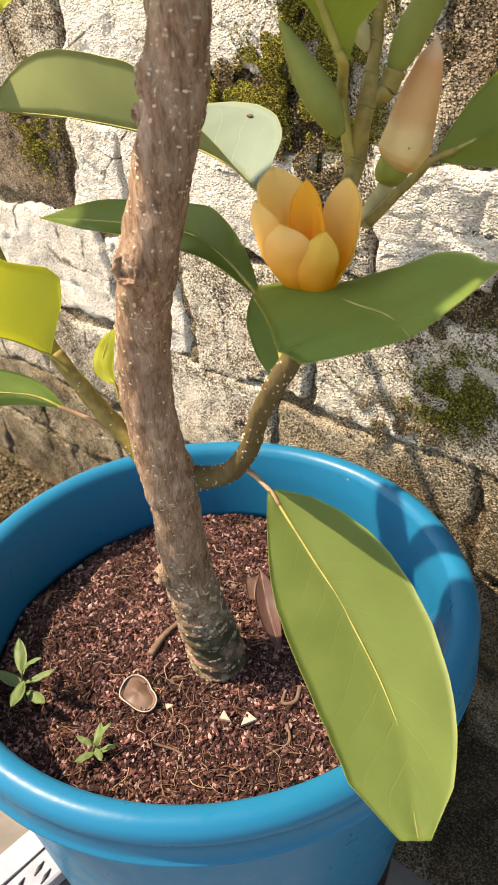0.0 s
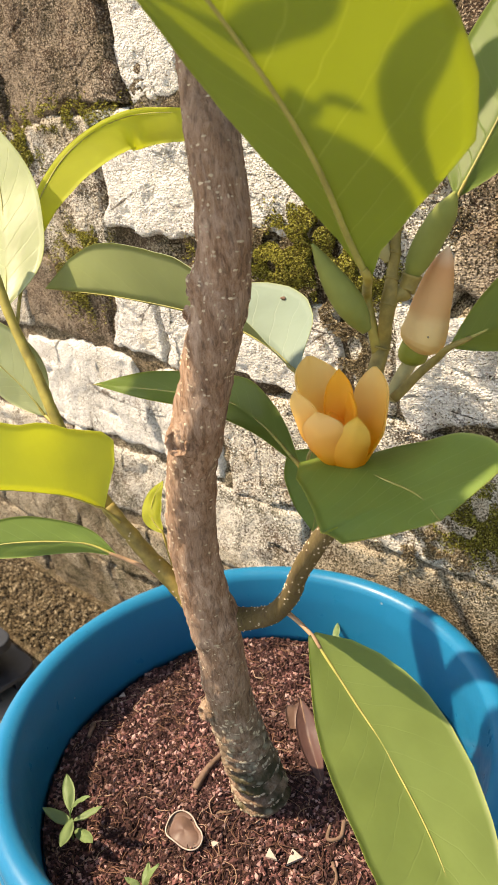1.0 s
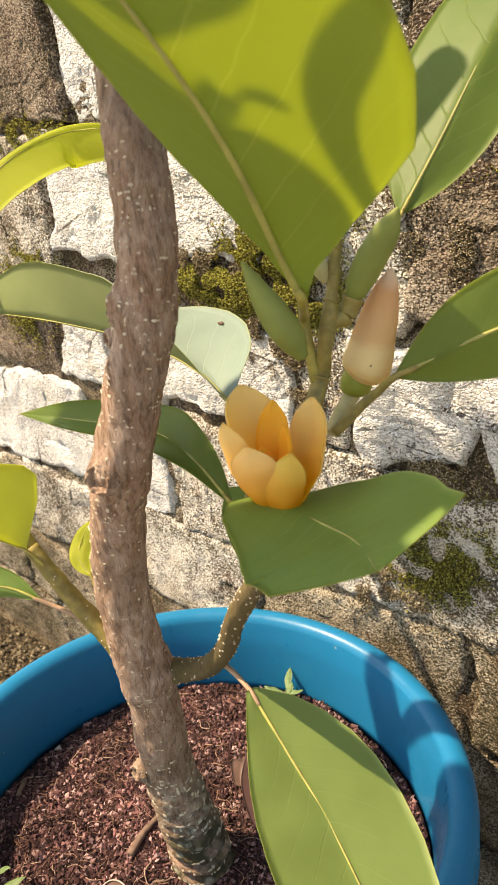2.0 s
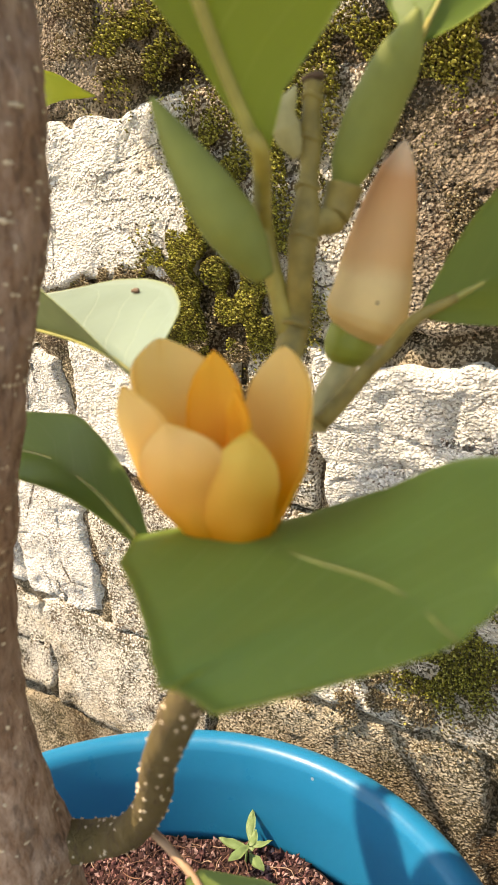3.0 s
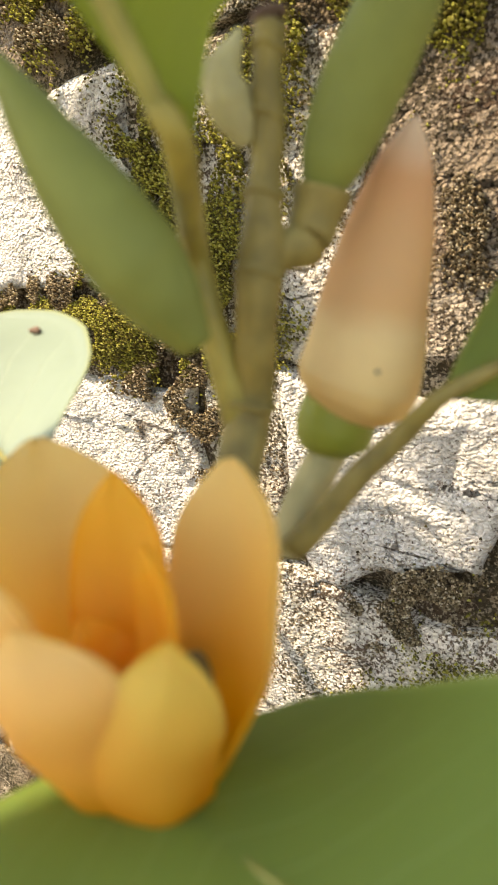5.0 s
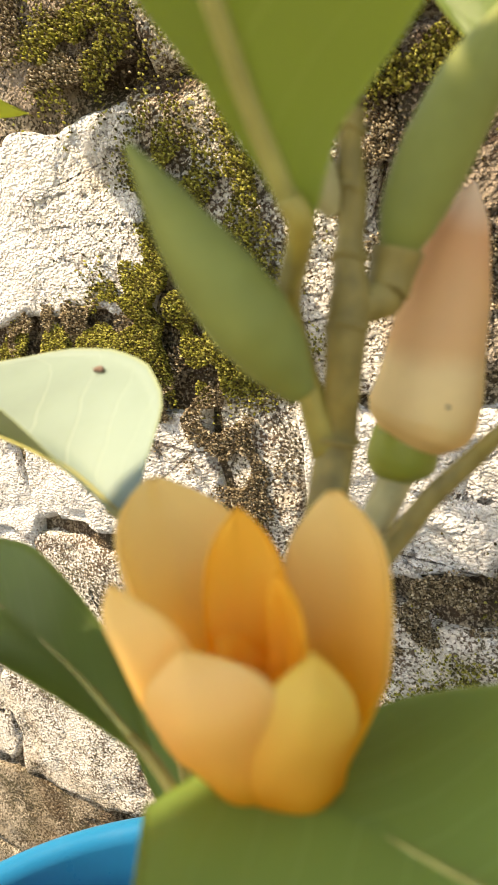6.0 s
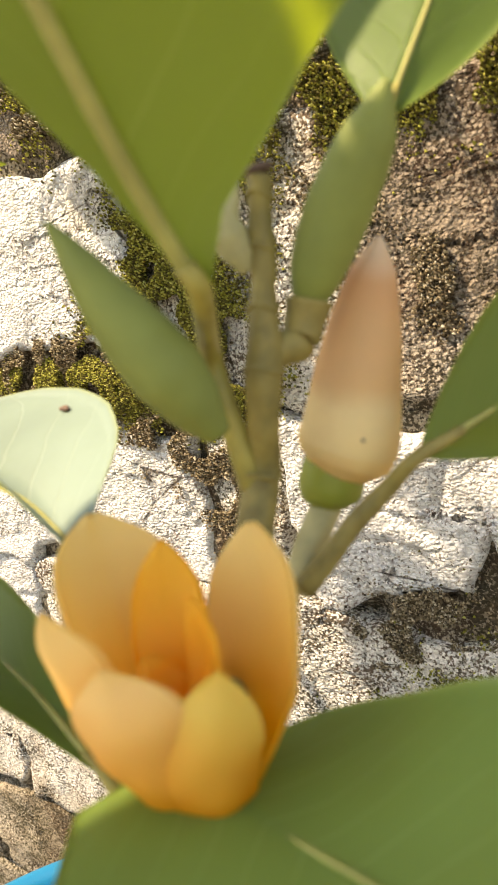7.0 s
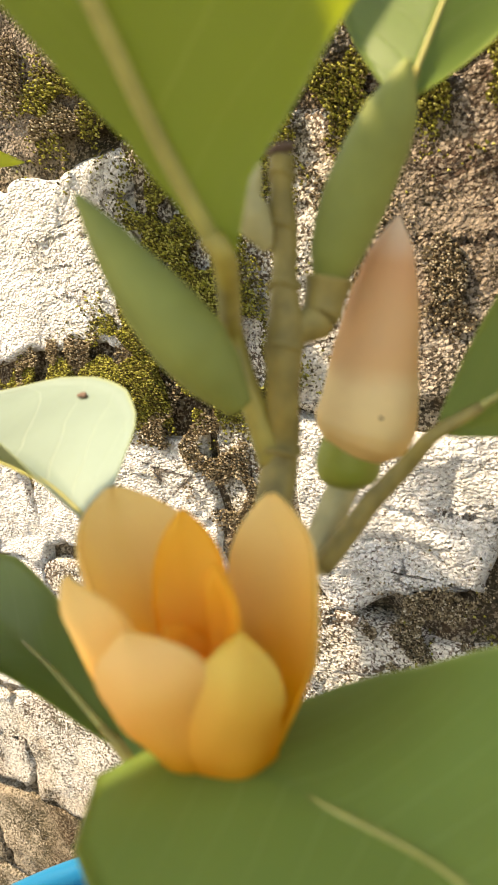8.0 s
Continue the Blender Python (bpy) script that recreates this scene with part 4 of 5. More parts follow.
leaf([(-0.080, -0.062, 0.530), (-0.096, -0.066, 0.549), (-0.120, -0.076, 0.572), (-0.145, -0.085, 0.585)], 0.020, 0.024, ((0.6, 0.3, 0.6), (0.6, 0.3, 0.6)), (10, 10), [(-0.063, -0.064, 0.526)], "leaf with full sun put into its pale colour", 0.0008, (LEAF_PALE_LIT, LEAF_PALE_LIT))
leaf([(-0.0307, -0.0646, 0.483), (-0.0437, -0.0802, 0.4949), (-0.0579, -0.1014, 0.5036), (-0.0765, -0.1268, 0.5088), (-0.0936, -0.1532, 0.5104)], 0.012, 0.043, ((0.0, 0.12, 1.0), (0.0, 0.0, 1.0)), (100, 0), [(-0.024, -0.060, 0.474)], "yellow-green leaf glowing in the sun", 0.0006, YOUNG, n=48, m=9, wave=(0.0022, 1.6), outline=((0.3, 0.9, 1.0, 1.0, 1.0, 0.8, 0.6, 0.3, 0.05), (0.0, 0.66, 0.95, 1.0, 0.95, 0.93, 0.97, 0.98, 0.93, 0.95, 0.96, 0.90, 0.85, 0.74, 0.55, 0.3, 0.05)))
leaf([(-0.035, -0.058, 0.445), (-0.055, -0.072, 0.455), (-0.088, -0.103, 0.458), (-0.112, -0.128, 0.452)], 0.010, 0.016, ((0.1, 0.5, 0.85), (0.1, 0.5, 0.85)), (10, 10), [(-0.006, -0.046, 0.430), (-0.020, -0.050, 0.438)], "narrow green leaf on the young shoot", 0.0011, (LEAF_FRESH, LEAF_FRESH), STALK_BROWN, shape=(0.58, 1.25, 2.0))
leaf([(-0.010, -0.041, 0.462), (-0.019, -0.041, 0.470), (-0.021, -0.036, 0.480), (-0.018, -0.029, 0.490)], 0.006, 0.006, ((0.6, 0.5, 0.1), (0.6, 0.5, 0.1)), (10, 10), [(0.002, -0.044, 0.432), (-0.006, -0.042, 0.450)], "small yellow-green new leaf", 0.0006, YOUNG)

# the crown's lower twigs over the flowering shoot: unseen, added for their shade
branch("branch", [(0.050, -0.022, 0.800), (0.042, -0.045, 0.815), (0.036, -0.062, 0.823), (0.042, -0.078, 0.827)], (0.006, 0.0045, 0.0036, 0.002), "", STALK)
branch("branch", [(0.049, -0.018, 0.83), (0.000, 0.000, 0.850), (-0.060, 0.012, 0.862), (-0.120, 0.020, 0.868)], (0.006, 0.0045, 0.0036, 0.003), "", STALK)
leaf([(0.052, -0.094, 0.838), (0.075, -0.1165, 0.842), (0.099, -0.114, 0.842), (0.122, -0.104, 0.834)], 0.0065, 0.0065, ((0.6, 0.8, 0.1), (0.3, 1.0, 0.1)), (10, 10), [(0.042, -0.078, 0.827)], "unseen narrow crown leaf, added to cast shade")
leaf([(0.037, -0.066, 0.830), (0.046, -0.078, 0.838), (0.057, -0.091, 0.838), (0.066, -0.102, 0.832)], 0.014, 0.012, ((0.7, -0.6, 0.1), (0.7, -0.6, 0.1)), (8, 8), [(0.036, -0.062, 0.825)], "unseen small crown leaf, added to cast shade", shape=(0.45, 3.0, 2.2))
leaf([(0.049, -0.137, 0.842), (0.044, -0.148, 0.845), (0.040, -0.160, 0.844), (0.036, -0.172, 0.838)], 0.011, 0.010, ((0.9, 0.3, 0.1), (0.9, 0.3, 0.1)), (8, 8), [(0.050, -0.135, 0.840)], "unseen small crown leaf, added to cast shade")
leaf([(0.060, -0.162, 0.841), (0.074, -0.150, 0.843), (0.088, -0.139, 0.842), (0.104, -0.132, 0.836)], 0.005, 0.005, ((0.6, 0.7, 0.1), (0.6, 0.7, 0.1)), (10, 10), [(0.054, -0.165, 0.839)], "unseen narrow crown leaf, added to cast shade")
leaf([(0.030, -0.095, 0.834), (0.020, -0.130, 0.846), (0.000, -0.180, 0.842), (-0.022, -0.265, 0.820)], 0.038, 0.036, ((1, 0.2, 0.1), (1, 0.1, 0.1)), (8, 8), [(0.042, -0.078, 0.827)], "unseen green crown leaf, added to cast shade", shape=(0.5, 3.0, 2.6))
leaf([(0.034, -0.062, 0.828), (0.010, -0.070, 0.842), (-0.020, -0.082, 0.846), (-0.060, -0.092, 0.835)], 0.030, 0.030, ((0.3, 1, 0.1), (0.1, 1, 0.1)), (8, 8), [(0.036, -0.060, 0.824)], "unseen green crown leaf, added to cast shade", shape=(0.5, 3.0, 2.6))
leaf([(0.028, -0.090, 0.838), (-0.010, -0.122, 0.854), (-0.045, -0.150, 0.852), (-0.075, -0.180, 0.840)], 0.030, 0.030, ((0.6, -0.7, 0.1), (0.6, -0.7, 0.1)), (8, 8), [(0.040, -0.076, 0.830)], "unseen green crown leaf, added to cast shade", shape=(0.5, 3.0, 2.6))
leaf([(-0.060, 0.014, 0.864), (-0.085, -0.006, 0.872), (-0.115, -0.030, 0.868), (-0.140, -0.055, 0.855)], 0.030, 0.030, ((0.7, -0.7, 0), (0.7, -0.7, 0)), (10, 10), [(-0.058, 0.012, 0.862)], "unseen green crown leaf, added to cast shade")
leaf([(-0.120, 0.006, 0.869), (-0.150, -0.010, 0.874), (-0.185, -0.022, 0.868), (-0.215, -0.032, 0.855)], 0.030, 0.030, ((0.1, 1, 0), (0.1, 1, 0)), (10, 10), [(-0.112, 0.018, 0.866)], "unseen green crown leaf, added to cast shade")
leaf([(-0.122, 0.036, 0.868), (-0.145, 0.056, 0.872), (-0.172, 0.074, 0.868), (-0.195, 0.088, 0.856)], 0.024, 0.024, ((0.6, 0.8, 0), (0.6, 0.8, 0)), (10, 10), [(-0.104, 0.018, 0.866), (-0.112, 0.026, 0.868)], "unseen green crown leaf, added to cast shade")

branch("twig", [(0.042, -0.078, 0.827), (0.050, -0.140, 0.840), (0.060, -0.195, 0.838), (0.066, -0.215, 0.836)], (0.002, 0.0018, 0.0016, 0.0014), "", STALK, 20, 8)
leaf([(0.060, -0.212, 0.838), (0.035, -0.214, 0.846), (0.005, -0.216, 0.844), (-0.045, -0.212, 0.832)], 0.032, 0.034, ((0.1, 1, 0.1), (0.1, 1, 0.1)), (6, 6), [(0.066, -0.214, 0.836)], "unseen green crown leaf, added to cast shade", shape=(0.5, 3.4, 2.8))
leaf([(0.053, -0.146, 0.841), (0.060, -0.142, 0.842), (0.068, -0.133, 0.842), (0.075, -0.123, 0.836)], 0.004, 0.004, ((0.6, 0.7, 0.1), (0.6, 0.7, 0.1)), (8, 8), [(0.050, -0.148, 0.840)], "unseen narrow crown leaf, added to cast shade")
leaf([(0.072, -0.178, 0.840), (0.092, -0.160, 0.844), (0.112, -0.140, 0.840), (0.130, -0.124, 0.832)], 0.006, 0.006, ((0.6, 0.7, 0.1), (0.6, 0.7, 0.1)), (8, 8), [(0.056, -0.176, 0.839)], "unseen narrow crown leaf, added to cast shade")

leaf([(0.037, -0.066, 0.828), (0.029, -0.078, 0.836), (0.019, -0.092, 0.836), (0.008, -0.104, 0.830)], 0.013, 0.013, ((0.8, -0.6, 0.1), (0.8, -0.6, 0.1)), (6, 6), [(0.038, -0.064, 0.825)], "unseen small crown leaf, added to cast shade")

branch("twig", [(0.036, -0.062, 0.823), (-0.010, -0.098, 0.846), (-0.048, -0.130, 0.850), (-0.098, -0.150, 0.846)], (0.0022, 0.0018, 0.0016, 0.0014), "", STALK, 20, 8)
leaf([(-0.086, -0.147, 0.849), (-0.118, -0.158, 0.853), (-0.157, -0.172, 0.849), (-0.195, -0.182, 0.836)], 0.030, 0.030, ((0.4, -0.9, 0.1), (0.4, -0.9, 0.1)), (6, 6), [(-0.080, -0.144, 0.848)], "unseen green crown leaf, added to cast shade", shape=(0.42, 3.4, 2.6))

# ---- flower and buds ----
FLOWER = Vector((0.1285, -0.0370, 0.5440))
ACROSS, BEHIND = Vector((0.80, 0.60, 0.0)), Vector((-0.60, 0.80, 0.0))
flower = under(new("flower"), tree)
flower.location = (0, 0, 0)
tagged(flower, "open orange-yellow magnolia flower")


def place(p):
    """A place beside the flower's foot: millimetres across, behind and above it."""
    return FLOWER + ACROSS * p[0] * 0.001 + BEHIND * p[1] * 0.001 + Vector((0, 0, p[2] * 0.001))


def petal(foot, belly, top, out_dir, width, mats, label="", fold=8, blunt=0.02, curl=0.7, root=0.62, tilt=0.0, shape=(0.46, 2.2, 2.9)):
    """A cupped petal from the flower's foot to its top that faces out_dir with its outer side."""
    out = (ACROSS * out_dir[0] + BEHIND * out_dir[1]).normalized()
    f, b, t = place(foot), place(belly), place(top)
    spine = [f, f.lerp(b, 0.55) + out * 0.0012, b, b.lerp(t, 0.55) + out * 0.0008, t]
    side = out.cross(Vector((0, 0, 1)))
    tip = (side + out * tilt).normalized()
    ob = blade("petal", spine, width, width, (side, tip), (-fold, -fold), mats, 30, 8, 0.0012, shape, (0.0006, 1.0), blunt, (-curl, -curl), 0.35, root)
    ob.parent = flower
    ob.name = "petal"
    return tagged(ob, label)


petal((5, 4, 1), (11.0, 9.5, 20), (11.5, 16.2, 39.0), (0.62, 0.78), 0.0102, [PETAL, PETAL], curl=0.5)
petal((-5, 5, 1), (-13, 17, 22), (-17.0, 27.0, 41.5), (-0.5, 0.86), 0.0130, [PETAL, PETAL])
petal((-10, -0.5, 1), (-18, -1, 19), (-21.5, 1.0, 35.5), (-0.62, -0.78), 0.0080, [PETAL, PETAL], blunt=0.0, root=0.7, curl=0.45, shape=(0.55, 2.0, 2.4))
petal((-6.0, -5, 0), (-10.5, -10.0, 16), (-12.8, -7.5, 29.0), (-0.30, -0.95), 0.0106, [PETAL, PETAL], blunt=0.0, root=0.62, curl=0.45, shape=(0.52, 1.9, 2.4))
petal((0.5, -6.0, -3), (1.0, -11.0, 13), (3.6, -8.5, 26.6), (0.20, -0.97), 0.0084, [PETAL_OLD, PETAL_OLD], "front petal tinged olive yellow", fold=4, blunt=0.0, root=0.62, curl=0.45, shape=(0.50, 1.9, 2.1))
petal((-1, 3, 2), (-4, 9, 22), (-3.5, 12.0, 40.0), (0.0, 1.0), 0.0068, [PETAL_IN, PETAL_IN], "deep orange inner petal", curl=0.4, blunt=0.0)
petal((1, 1, 2), (1.5, 2.5, 18), (0.8, 3.0, 33.0), (0.5, 0.86), 0.0034, [PETAL_IN, PETAL_IN], "narrow orange inner petal", curl=0.4)
petal((-2, 1, 2), (-6, 3, 14), (-8.0, 3.0, 24.0), (-0.7, 0.7), 0.0055, [PETAL_IN, PETAL_IN], "deep orange inner petal", curl=0.4)
part_eye = tube("stamen_cluster", [place((0, 0, 2)), place((-1, 1, 8)), place((-2, 2, 14))], (0.0028, 0.0024, 0.0010), PETAL_IN, 14, 10, 0.0006, 700.0)
part_eye.parent = flower
part_eye.name = "stamen_cluster"
tagged(part_eye, "deep orange heart of the flower")


def bud(pts, rad, mat, label, flat=1.0):
    return part("bud", tube("bud", pts, rad, mat, 40, 24, 0.0002, 120.0, flat), tree, label)


bud([(0.1235, -0.016, 0.598), (0.119, -0.021, 0.610), (0.114, -0.026, 0.622), (0.109, -0.031, 0.636)], (0.0025, 0.0052, 0.0064, 0.0060, 0.0048, 0.0032, 0.0006), BUD_GREEN, "green pointed leaf bud")
bud([(0.1307, 0.0076, 0.6167), (0.133, 0.0084, 0.6225), (0.1373, 0.0096, 0.631), (0.1429, 0.0107, 0.6403), (0.1465, 0.0107, 0.646), (0.1489, 0.0106, 0.6507)], (0.0030, 0.0046, 0.0057, 0.0060, 0.0056, 0.0046, 0.0026, 0.0006), BUD_GREEN, "green pointed leaf bud")
fb = bud([(0.1272, 0.017, 0.5805), (0.1288, 0.0182, 0.5848), (0.1304, 0.019, 0.59), (0.1323, 0.02, 0.5993), (0.135, 0.0217, 0.6112), (0.1373, 0.0219, 0.6189), (0.1396, 0.0221, 0.6266)], (0.0060, 0.0096, 0.0106, 0.0102, 0.0094, 0.0083, 0.0070, 0.0056, 0.0038, 0.0005), BUD_PEACH, "peach-coloured closed flower bud")
part("calyx", tube("calyx", [(0.1246, 0.0161, 0.5733), (0.1249, 0.0164, 0.5756), (0.1256, 0.0167, 0.579), (0.1266, 0.0173, 0.5828)], (0.0036, 0.0056, 0.0066, 0.0069, 0.0067, 0.0064), CALYX, 20, 24), fb, "green ring under the bud")
part("bud_stalk", tube("bud_stalk", [(0.1226, 0.0024, 0.5596), (0.1222, 0.0076, 0.5654), (0.1232, 0.0122, 0.5699), (0.1244, 0.0156, 0.574)], (0.0030, 0.0030, 0.0033, 0.0034), STALK_PALE, 16, 14), fb, "pale green stalk")

part("bud_spot", tube("bud_spot", [(0.1373, 0.0099, 0.5897), (0.1377, 0.0094, 0.5897)], (0.0004, 0.0003), TWIG, 4, 8), fb, "small dark spot")
part("bract", tube("bract", [(0.1236, 0.0001, 0.6239), (0.1221, -0.0013, 0.6292), (0.1215, -0.0016, 0.6336), (0.1232, 0.0012, 0.639)], (0.0014, 0.0028, 0.0034, 0.0030, 0.0020, 0.0006), STALK_PALE, 20, 14, 0.0003, 300.0), tree, "pale stub of a shed leaf")
part("leaf_scar", tube("leaf_scar", [Vector((0.125, 0.0057, 0.6411)) + Vector((math.cos(a), math.sin(a), 0.15 * math.cos(a))) * 0.0021 for a in np.linspace(0, 6.283, 12)], (0.0007, 0.0007), TWIG, 30, 8, 0.0002, 400.0), tree, "brown leaf scar")

part("leaf_blemish", tube("leaf_blemish", [(0.0400, 0.0226, 0.5938), (0.0416, 0.0232, 0.5940), (0.0430, 0.0226, 0.5936)], (0.0005, 0.0010, 0.0005), TWIG, 8, 8, 0.0003, 900.0), tree, "small dark blemish on a leaf")

for at, up, size in (((0.1216, -0.0024, 0.5864), (0.0, 0.1, 1.0), 0.0038), ((0.1251, -0.0019, 0.6063), (0.0, 0.1, 1.0), 0.0036), ((0.1256, 0.0002, 0.6172), (0.0, 0.1, 1.0), 0.0029), ((0.1256, 0.0021, 0.6275), (0.0, 0.1, 1.0), 0.0025), ((0.1253, 0.0046, 0.6367), (0.0, 0.1, 1.0), 0.0023)):
    d = Vector(up).normalized()
    a = d.orthogonal().normalized()
    pts = [Vector(at) + (a * math.cos(t) + d.cross(a) * math.sin(t)) * size * 0.92 + d * 0.0006 * math.sin(2 * t) for t in np.linspace(0, 6.283, 14)]
    part("node_ring", tube("node_ring", pts, (0.0006, 0.0006), SHOOT, 36, 6, 0.0002, 500.0), tree)

# ---- small plants and litter on the soil ----


def weed(at, height, spread, turn, count, label, rise=1.3):
    x, y = at
    z = soil_height(x, y)
    w = thing("seedling", (x, y, z), label, "weed", group="weeds in the pot")
    top = Vector((x + 0.003, y + 0.002, z + height))
    part("stem", tube("stem", [(x, y, z - 0.003), (x + 0.002, y, z + height * 0.5), top], (0.0008, 0.0007, 0.0005), WEED, 10, 6), w)
    r = random.Random(int(abs(x) * 9999))
    for k in range(count):
        a = turn + k * 2.4 + r.uniform(-0.3, 0.3)
        ln = spread * r.uniform(0.75, 1.1)
        d = Vector((math.cos(a), math.sin(a), 0))
        up = r.uniform(0.15, 0.55) if k else rise
        s = top - Vector((0, 0, height * 0.12 * k))
        part("leaf", blade("leaf", [s, s + d * ln * 0.35 + Vector((0, 0, ln * up * 0.4)), s + d * ln * 0.7 + Vector((0, 0, ln * up * 0.65)), s + d * ln + Vector((0, 0, ln * up * 0.75))], ln * 0.165, ln * 0.165, (d.cross(Vector((0, 0, 1))), d.cross(Vector((0, 0, 1)))), (14, 14), [WEED, WEED], 12, 3, 0.0003), w)
    return w


weed((-0.062, -0.121), 0.030, 0.027, 0.4, 6, "small pale green seedling with narrow leaves")
weed((0.010, -0.118), 0.012, 0.016, 1.3, 6, "small pale green seedling with narrow leaves")
weed((-0.036, 0.136), 0.016, 0.020, 2.3, 6, "small green seedling near the pot's side", 0.55)


def lying(name, x, y, lift=0.0015):
    return Vector((x, y, soil_height(x, y) + lift))


def litter():
    husk = thing("seed_husk", lying("h", -0.001, -0.070), "curled brown seed husk with a pale edge, on soil", "husk")
    c = lying("h", -0.001, -0.070, 0.004)
    verts, faces, n, m = [], [], 24, 8
    for layer in (0, 1):
        for i in range(m + 1):
            for k in range(n):
                a = 2 * math.pi * k / n
                r = (0.0140 + 0.0022 * math.cos(2 * a + 0.6) + 0.0012 * math.cos(3 * a)) * i / m
                verts.append(c + Vector((r * math.cos(a), r * 0.85 * math.sin(a), 0.0045 * (1 - (i / m) ** 2) - 0.004 + 0.001 * layer + (0.0035 if i == m else 0.0) + 0.0012 * math.sin(3 * a) * i / m)))
    k0 = (m + 1) * n
    for i in range(m):
        for k in range(n):
            q = (k + 1) % n
            faces.append((k0 + i * n + k, k0 + (i + 1) * n + k, k0 + (i + 1) * n + q, k0 + i * n + q))
            faces.append((i * n + k, i * n + q, (i + 1) * n + q, (i + 1) * n + k))
    for k in range(n):
        q = (k + 1) % n
        faces.append((m * n + k, m * n + q, k0 + m * n + q, k0 + m * n + k))
    part("shell", solid("shell", verts, faces, HUSK), husk)
    ring = [c + Vector(((0.0140 + 0.0022 * math.cos(2 * a + 0.6) + 0.0012 * math.cos(3 * a)) * math.cos(a), 0.85 * (0.0140 + 0.0022 * math.cos(2 * a + 0.6) + 0.0012 * math.cos(3 * a)) * math.sin(a), 0.0005 + 0.0012 * math.sin(3 * a))) for a in np.linspace(0, 6.283, 25)]
    part("edge", tube("edge", ring, (0.0005, 0.0005), PALE, 60, 6), husk, "pale worn edge")

    dead = thing("dead_leaf", lying("d", 0.051, 0.018), "curled purple-brown dead leaf leaning on the trunk", "dead leaf")
    lay = [(-0.0016, 0.056, 0.266), (0.0258, 0.0334, 0.26), (0.0505, 0.0178, 0.243)]
    part("blade", blade("blade", lay, 0.0085, 0.0095, ((0.75, 0.6, 0.2), (0.75, 0.6, 0.2)), (30, 25), [DEAD, DEAD], 18, 5, 0.0006), dead)
    part("midrib", tube("midrib", lay + [(lay[2][0] + 0.004, lay[2][1] - 0.010, lay[2][2] - 0.002)], (0.0007, 0.0005), TWIG, 16, 6), dead)

    flake = thing("bark_flake", lying("f", -0.005, 0.050), "pinkish brown curled flake of bark on soil", "bark flake")
    part("flake", blade("flake", [(-0.012, 0.060, 0.250), (-0.004, 0.052, 0.256), (0.006, 0.040, 0.252)], 0.008, 0.008, ((0.7, 0.6, 0.3), (0.7, 0.6, 0.2)), (30, 20), [HUSK, HUSK], 12, 4, 0.0012, blunt=0.2), flake)

    for x, y, a, size, tall in ((0.067, -0.034, 0.6, 0.006, 1.3), (0.056, -0.045, 2.4, 0.006, 0.5), (-0.151, -0.010, 0.2, 0.0035, 1.0), (0.020, -0.062, 1.0, 0.004, 0.7)):
        c = lying("c", x, y, 0.001)
        verts, faces = [], []
        tri3 = [(math.cos(a + t) * size, math.sin(a + t) * size * (tall if t else 1.0)) for t in (0.0, 2.0, 4.1)]
        verts = [c + Vector((p, q, 0.0)) for p, q in tri3] + [c + Vector((p * 0.92, q * 0.92, 0.0016)) for p, q in tri3]
        faces = [(2, 1, 0), (3, 4, 5), (0, 1, 4, 3), (1, 2, 5, 4), (2, 0, 3, 5)]
        tagged(solid("wood_chip", verts, faces, PALE, False), "pale flat chip lying on dark soil", "chip", group="chips on the soil")

    for pts, rad in (([(-0.0188, -0.0427), (-0.0225, -0.0272), (-0.0249, -0.0089)], 0.0028), ([(-0.140, -0.048), (-0.134, -0.053), (-0.126, -0.062)], 0.0022), ([(0.078, 0.006), (0.082, -0.004), (0.076, -0.010), (0.072, -0.002)], 0.0016), ([(0.088, -0.02), (0.098, -0.03), (0.094, -0.046)], 0.0013), ([(0.005, -0.045), (0.012, -0.036), (0.010, -0.026)], 0.001), ([(0.03, -0.09), (0.05, -0.08), (0.06, -0.085)], 0.0009)):
        p3 = [lying("t", x, y, rad * 1.1) for x, y in pts]
        tagged(tube("twig", p3, (rad, rad * 0.9, rad * 0.7), TWIG, 16, 8, rad * 0.15, 300.0), "short dry brown twig lying on soil", "twig", group="twigs on the soil")


litter()

# ---- beside the pot ----


def rounded_plate(name, x0, x1, y0, y1, z0, z1, r):
    """A flat plate with rounded corners and a softened upper edge."""
    verts, faces, seg = [], [], 8
    rings = ((z0, 0.0), (z1 - 0.002, 0.0), (z1 - 0.0006, 0.0006), (z1, 0.002))
    for z, inset in rings:
        for cx, cy, a0 in ((x1 - r, y1 - r, 0), (x0 + r, y1 - r, 90), (x0 + r, y0 + r, 180), (x1 - r, y0 + r, 270)):
            for k in range(seg + 1):
                a = radians(a0 + 90 * k / seg)
                verts.append((cx + (r - inset) * math.cos(a), cy + (r - inset) * math.sin(a), z))
    n = 4 * (seg + 1)
    for q in range(len(rings) - 1):
        for k in range(n):
            m = (k + 1) % n
            faces.append((q * n + k, q * n + m, (q + 1) * n + m, (q + 1) * n + k))
    faces.append(tuple(range(n))[::-1])
    faces.append(tuple(range((len(rings) - 1) * n, len(rings) * n)))
    return solid(name, verts, faces, CRATE, False)


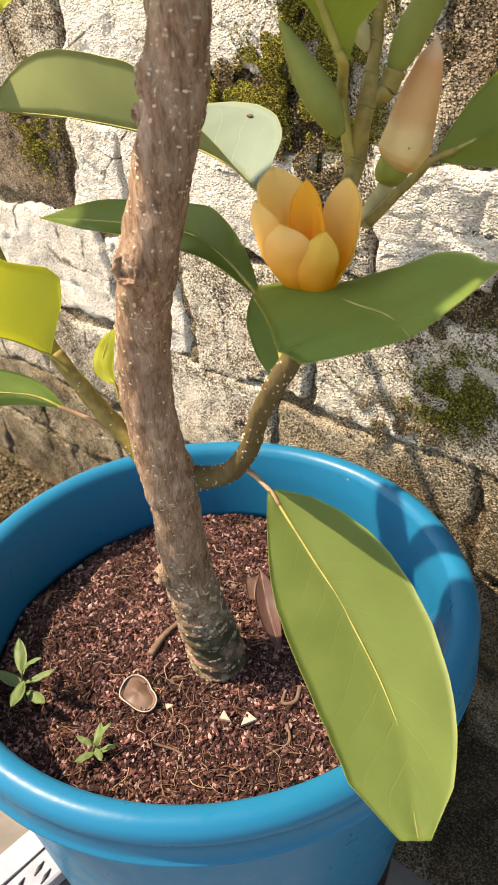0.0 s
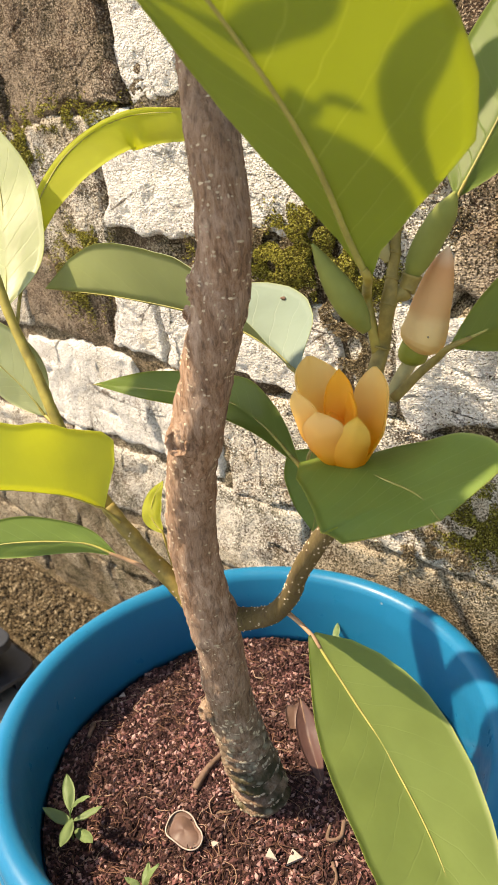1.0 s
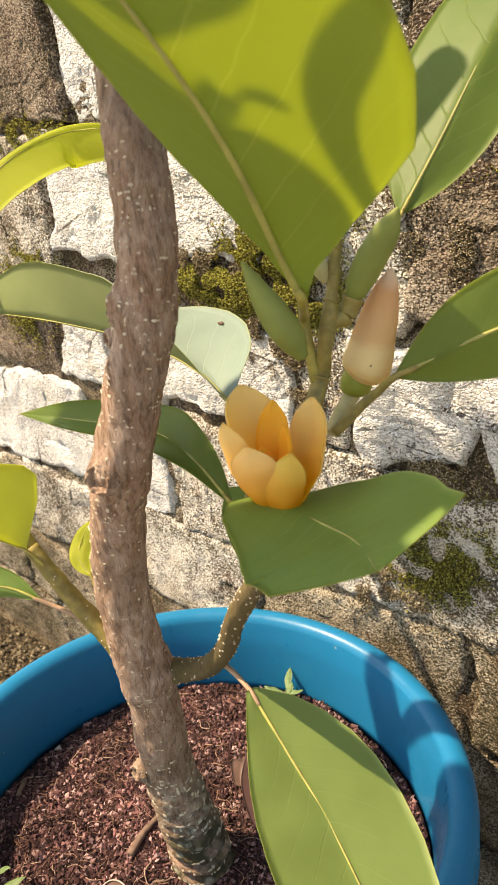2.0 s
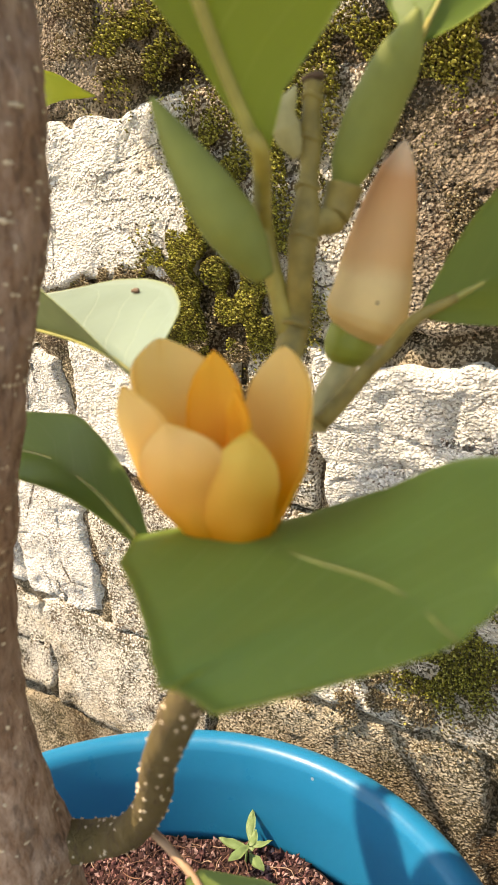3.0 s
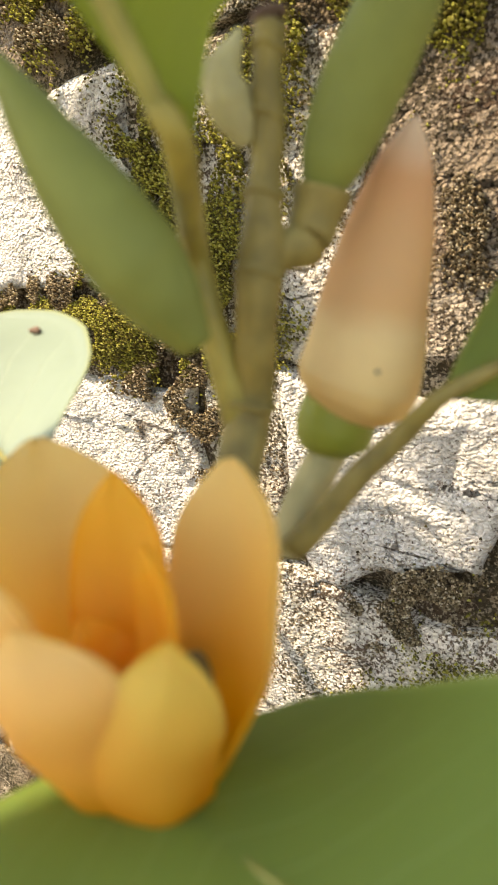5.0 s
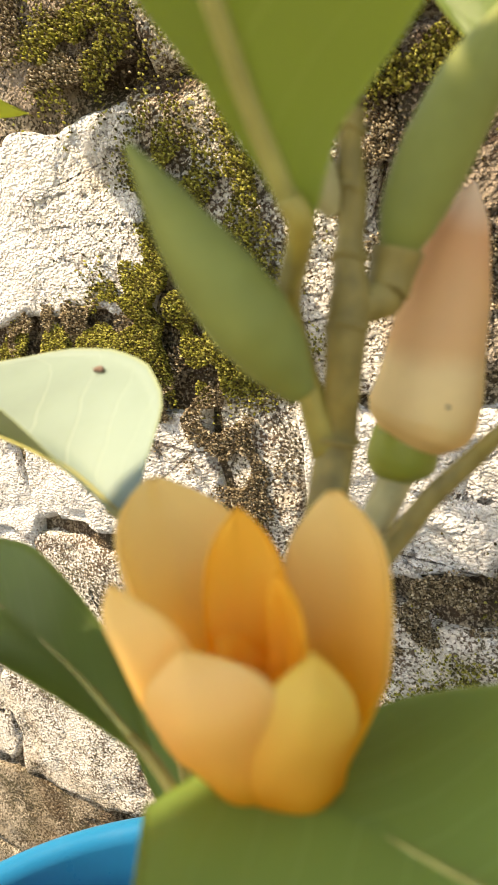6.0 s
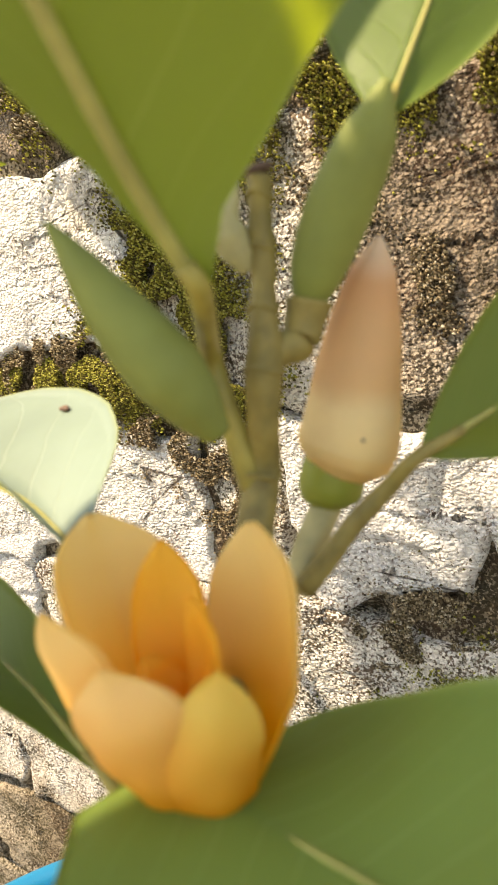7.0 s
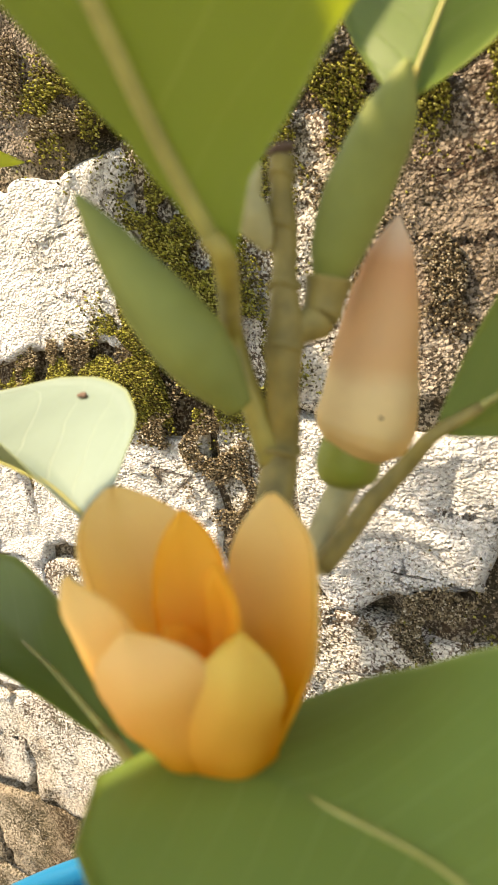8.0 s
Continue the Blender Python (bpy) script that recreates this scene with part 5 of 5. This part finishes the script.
def plastic_crate():
    c = thing("plastic_crate", (-0.63, -0.03, 0), "dark grey plastic crate on the ground by the wall", "crate")
    part("top", rounded_plate("top", -0.89, -0.514, -0.19, 0.055, 0.058, 0.070, 0.022), c)
    part("flange", rounded_plate("flange", -0.90, -0.494, -0.21, 0.070, 0.020, 0.026, 0.026), c)
    part("body", rounded_plate("body", -0.87, -0.532, -0.17, 0.037, 0.026, 0.058, 0.015), c)
    part("foot", rounded_plate("foot", -0.86, -0.540, -0.16, 0.030, 0.0, 0.020, 0.015), c)
    for k in range(5):
        v, f = [], []
        y = -0.145 + 0.040 * k
        box(-0.534, -0.512, y, y + 0.005, 0.0255, 0.0585, v, f)
        part("rib", solid("rib", v, f, CRATE, False), c)
    for k in range(9):
        v, f = [], []
        y = -0.190 + 0.028 * k
        box(-0.542, -0.502, y, y + 0.005, 0.0, 0.0205, v, f)
        part("rib", solid("rib", v, f, CRATE, False), c)
    for k in range(3):
        a = [(-0.575 + (0.014 + 0.010 * k) * math.cos(t) * 1.2, 0.012 + (0.014 + 0.010 * k) * math.sin(t) * 0.75, 0.0704) for t in np.linspace(0, 6.283, 20)]
        part("ridge", tube("ridge", a, (0.0016, 0.0016), CRATE, 48, 6), c)
    return c


plastic_crate()


def slotted_tray():
    g = thing("slotted_tray", (-0.105, -0.22, 0), "whitish plastic tray with dark slots on the ground", "tray")
    v, f = [], []
    box(-0.132, -0.077, -0.33, -0.119, 0.0, 0.014, v, f)
    part("plate", bevelled(solid("plate", v, f, GRATE, False), 0.003), g)
    part("groove", tube("groove", [(-0.1060, -0.126, 0.0138), (-0.1050, -0.200, 0.0138), (-0.1050, -0.320, 0.0138)], (0.0012, 0.0020, 0.0012), CRATE, 30, 6), g, "long dark groove")
    r = random.Random(9)
    for k in range(10):
        y = -0.134 - 0.019 * k
        for x in (-0.0965, -0.0865):
            pts = [(x + r.uniform(-0.001, 0.001), y, 0.0138), (x + 0.002, y - 0.006, 0.0140), (x + 0.0045, y - 0.013, 0.0138)]
            part("slot", tube("slot", pts, (0.0008, 0.0020, 0.0008), CRATE, 10, 6), g, "dark slot")
    return g


slotted_tray()
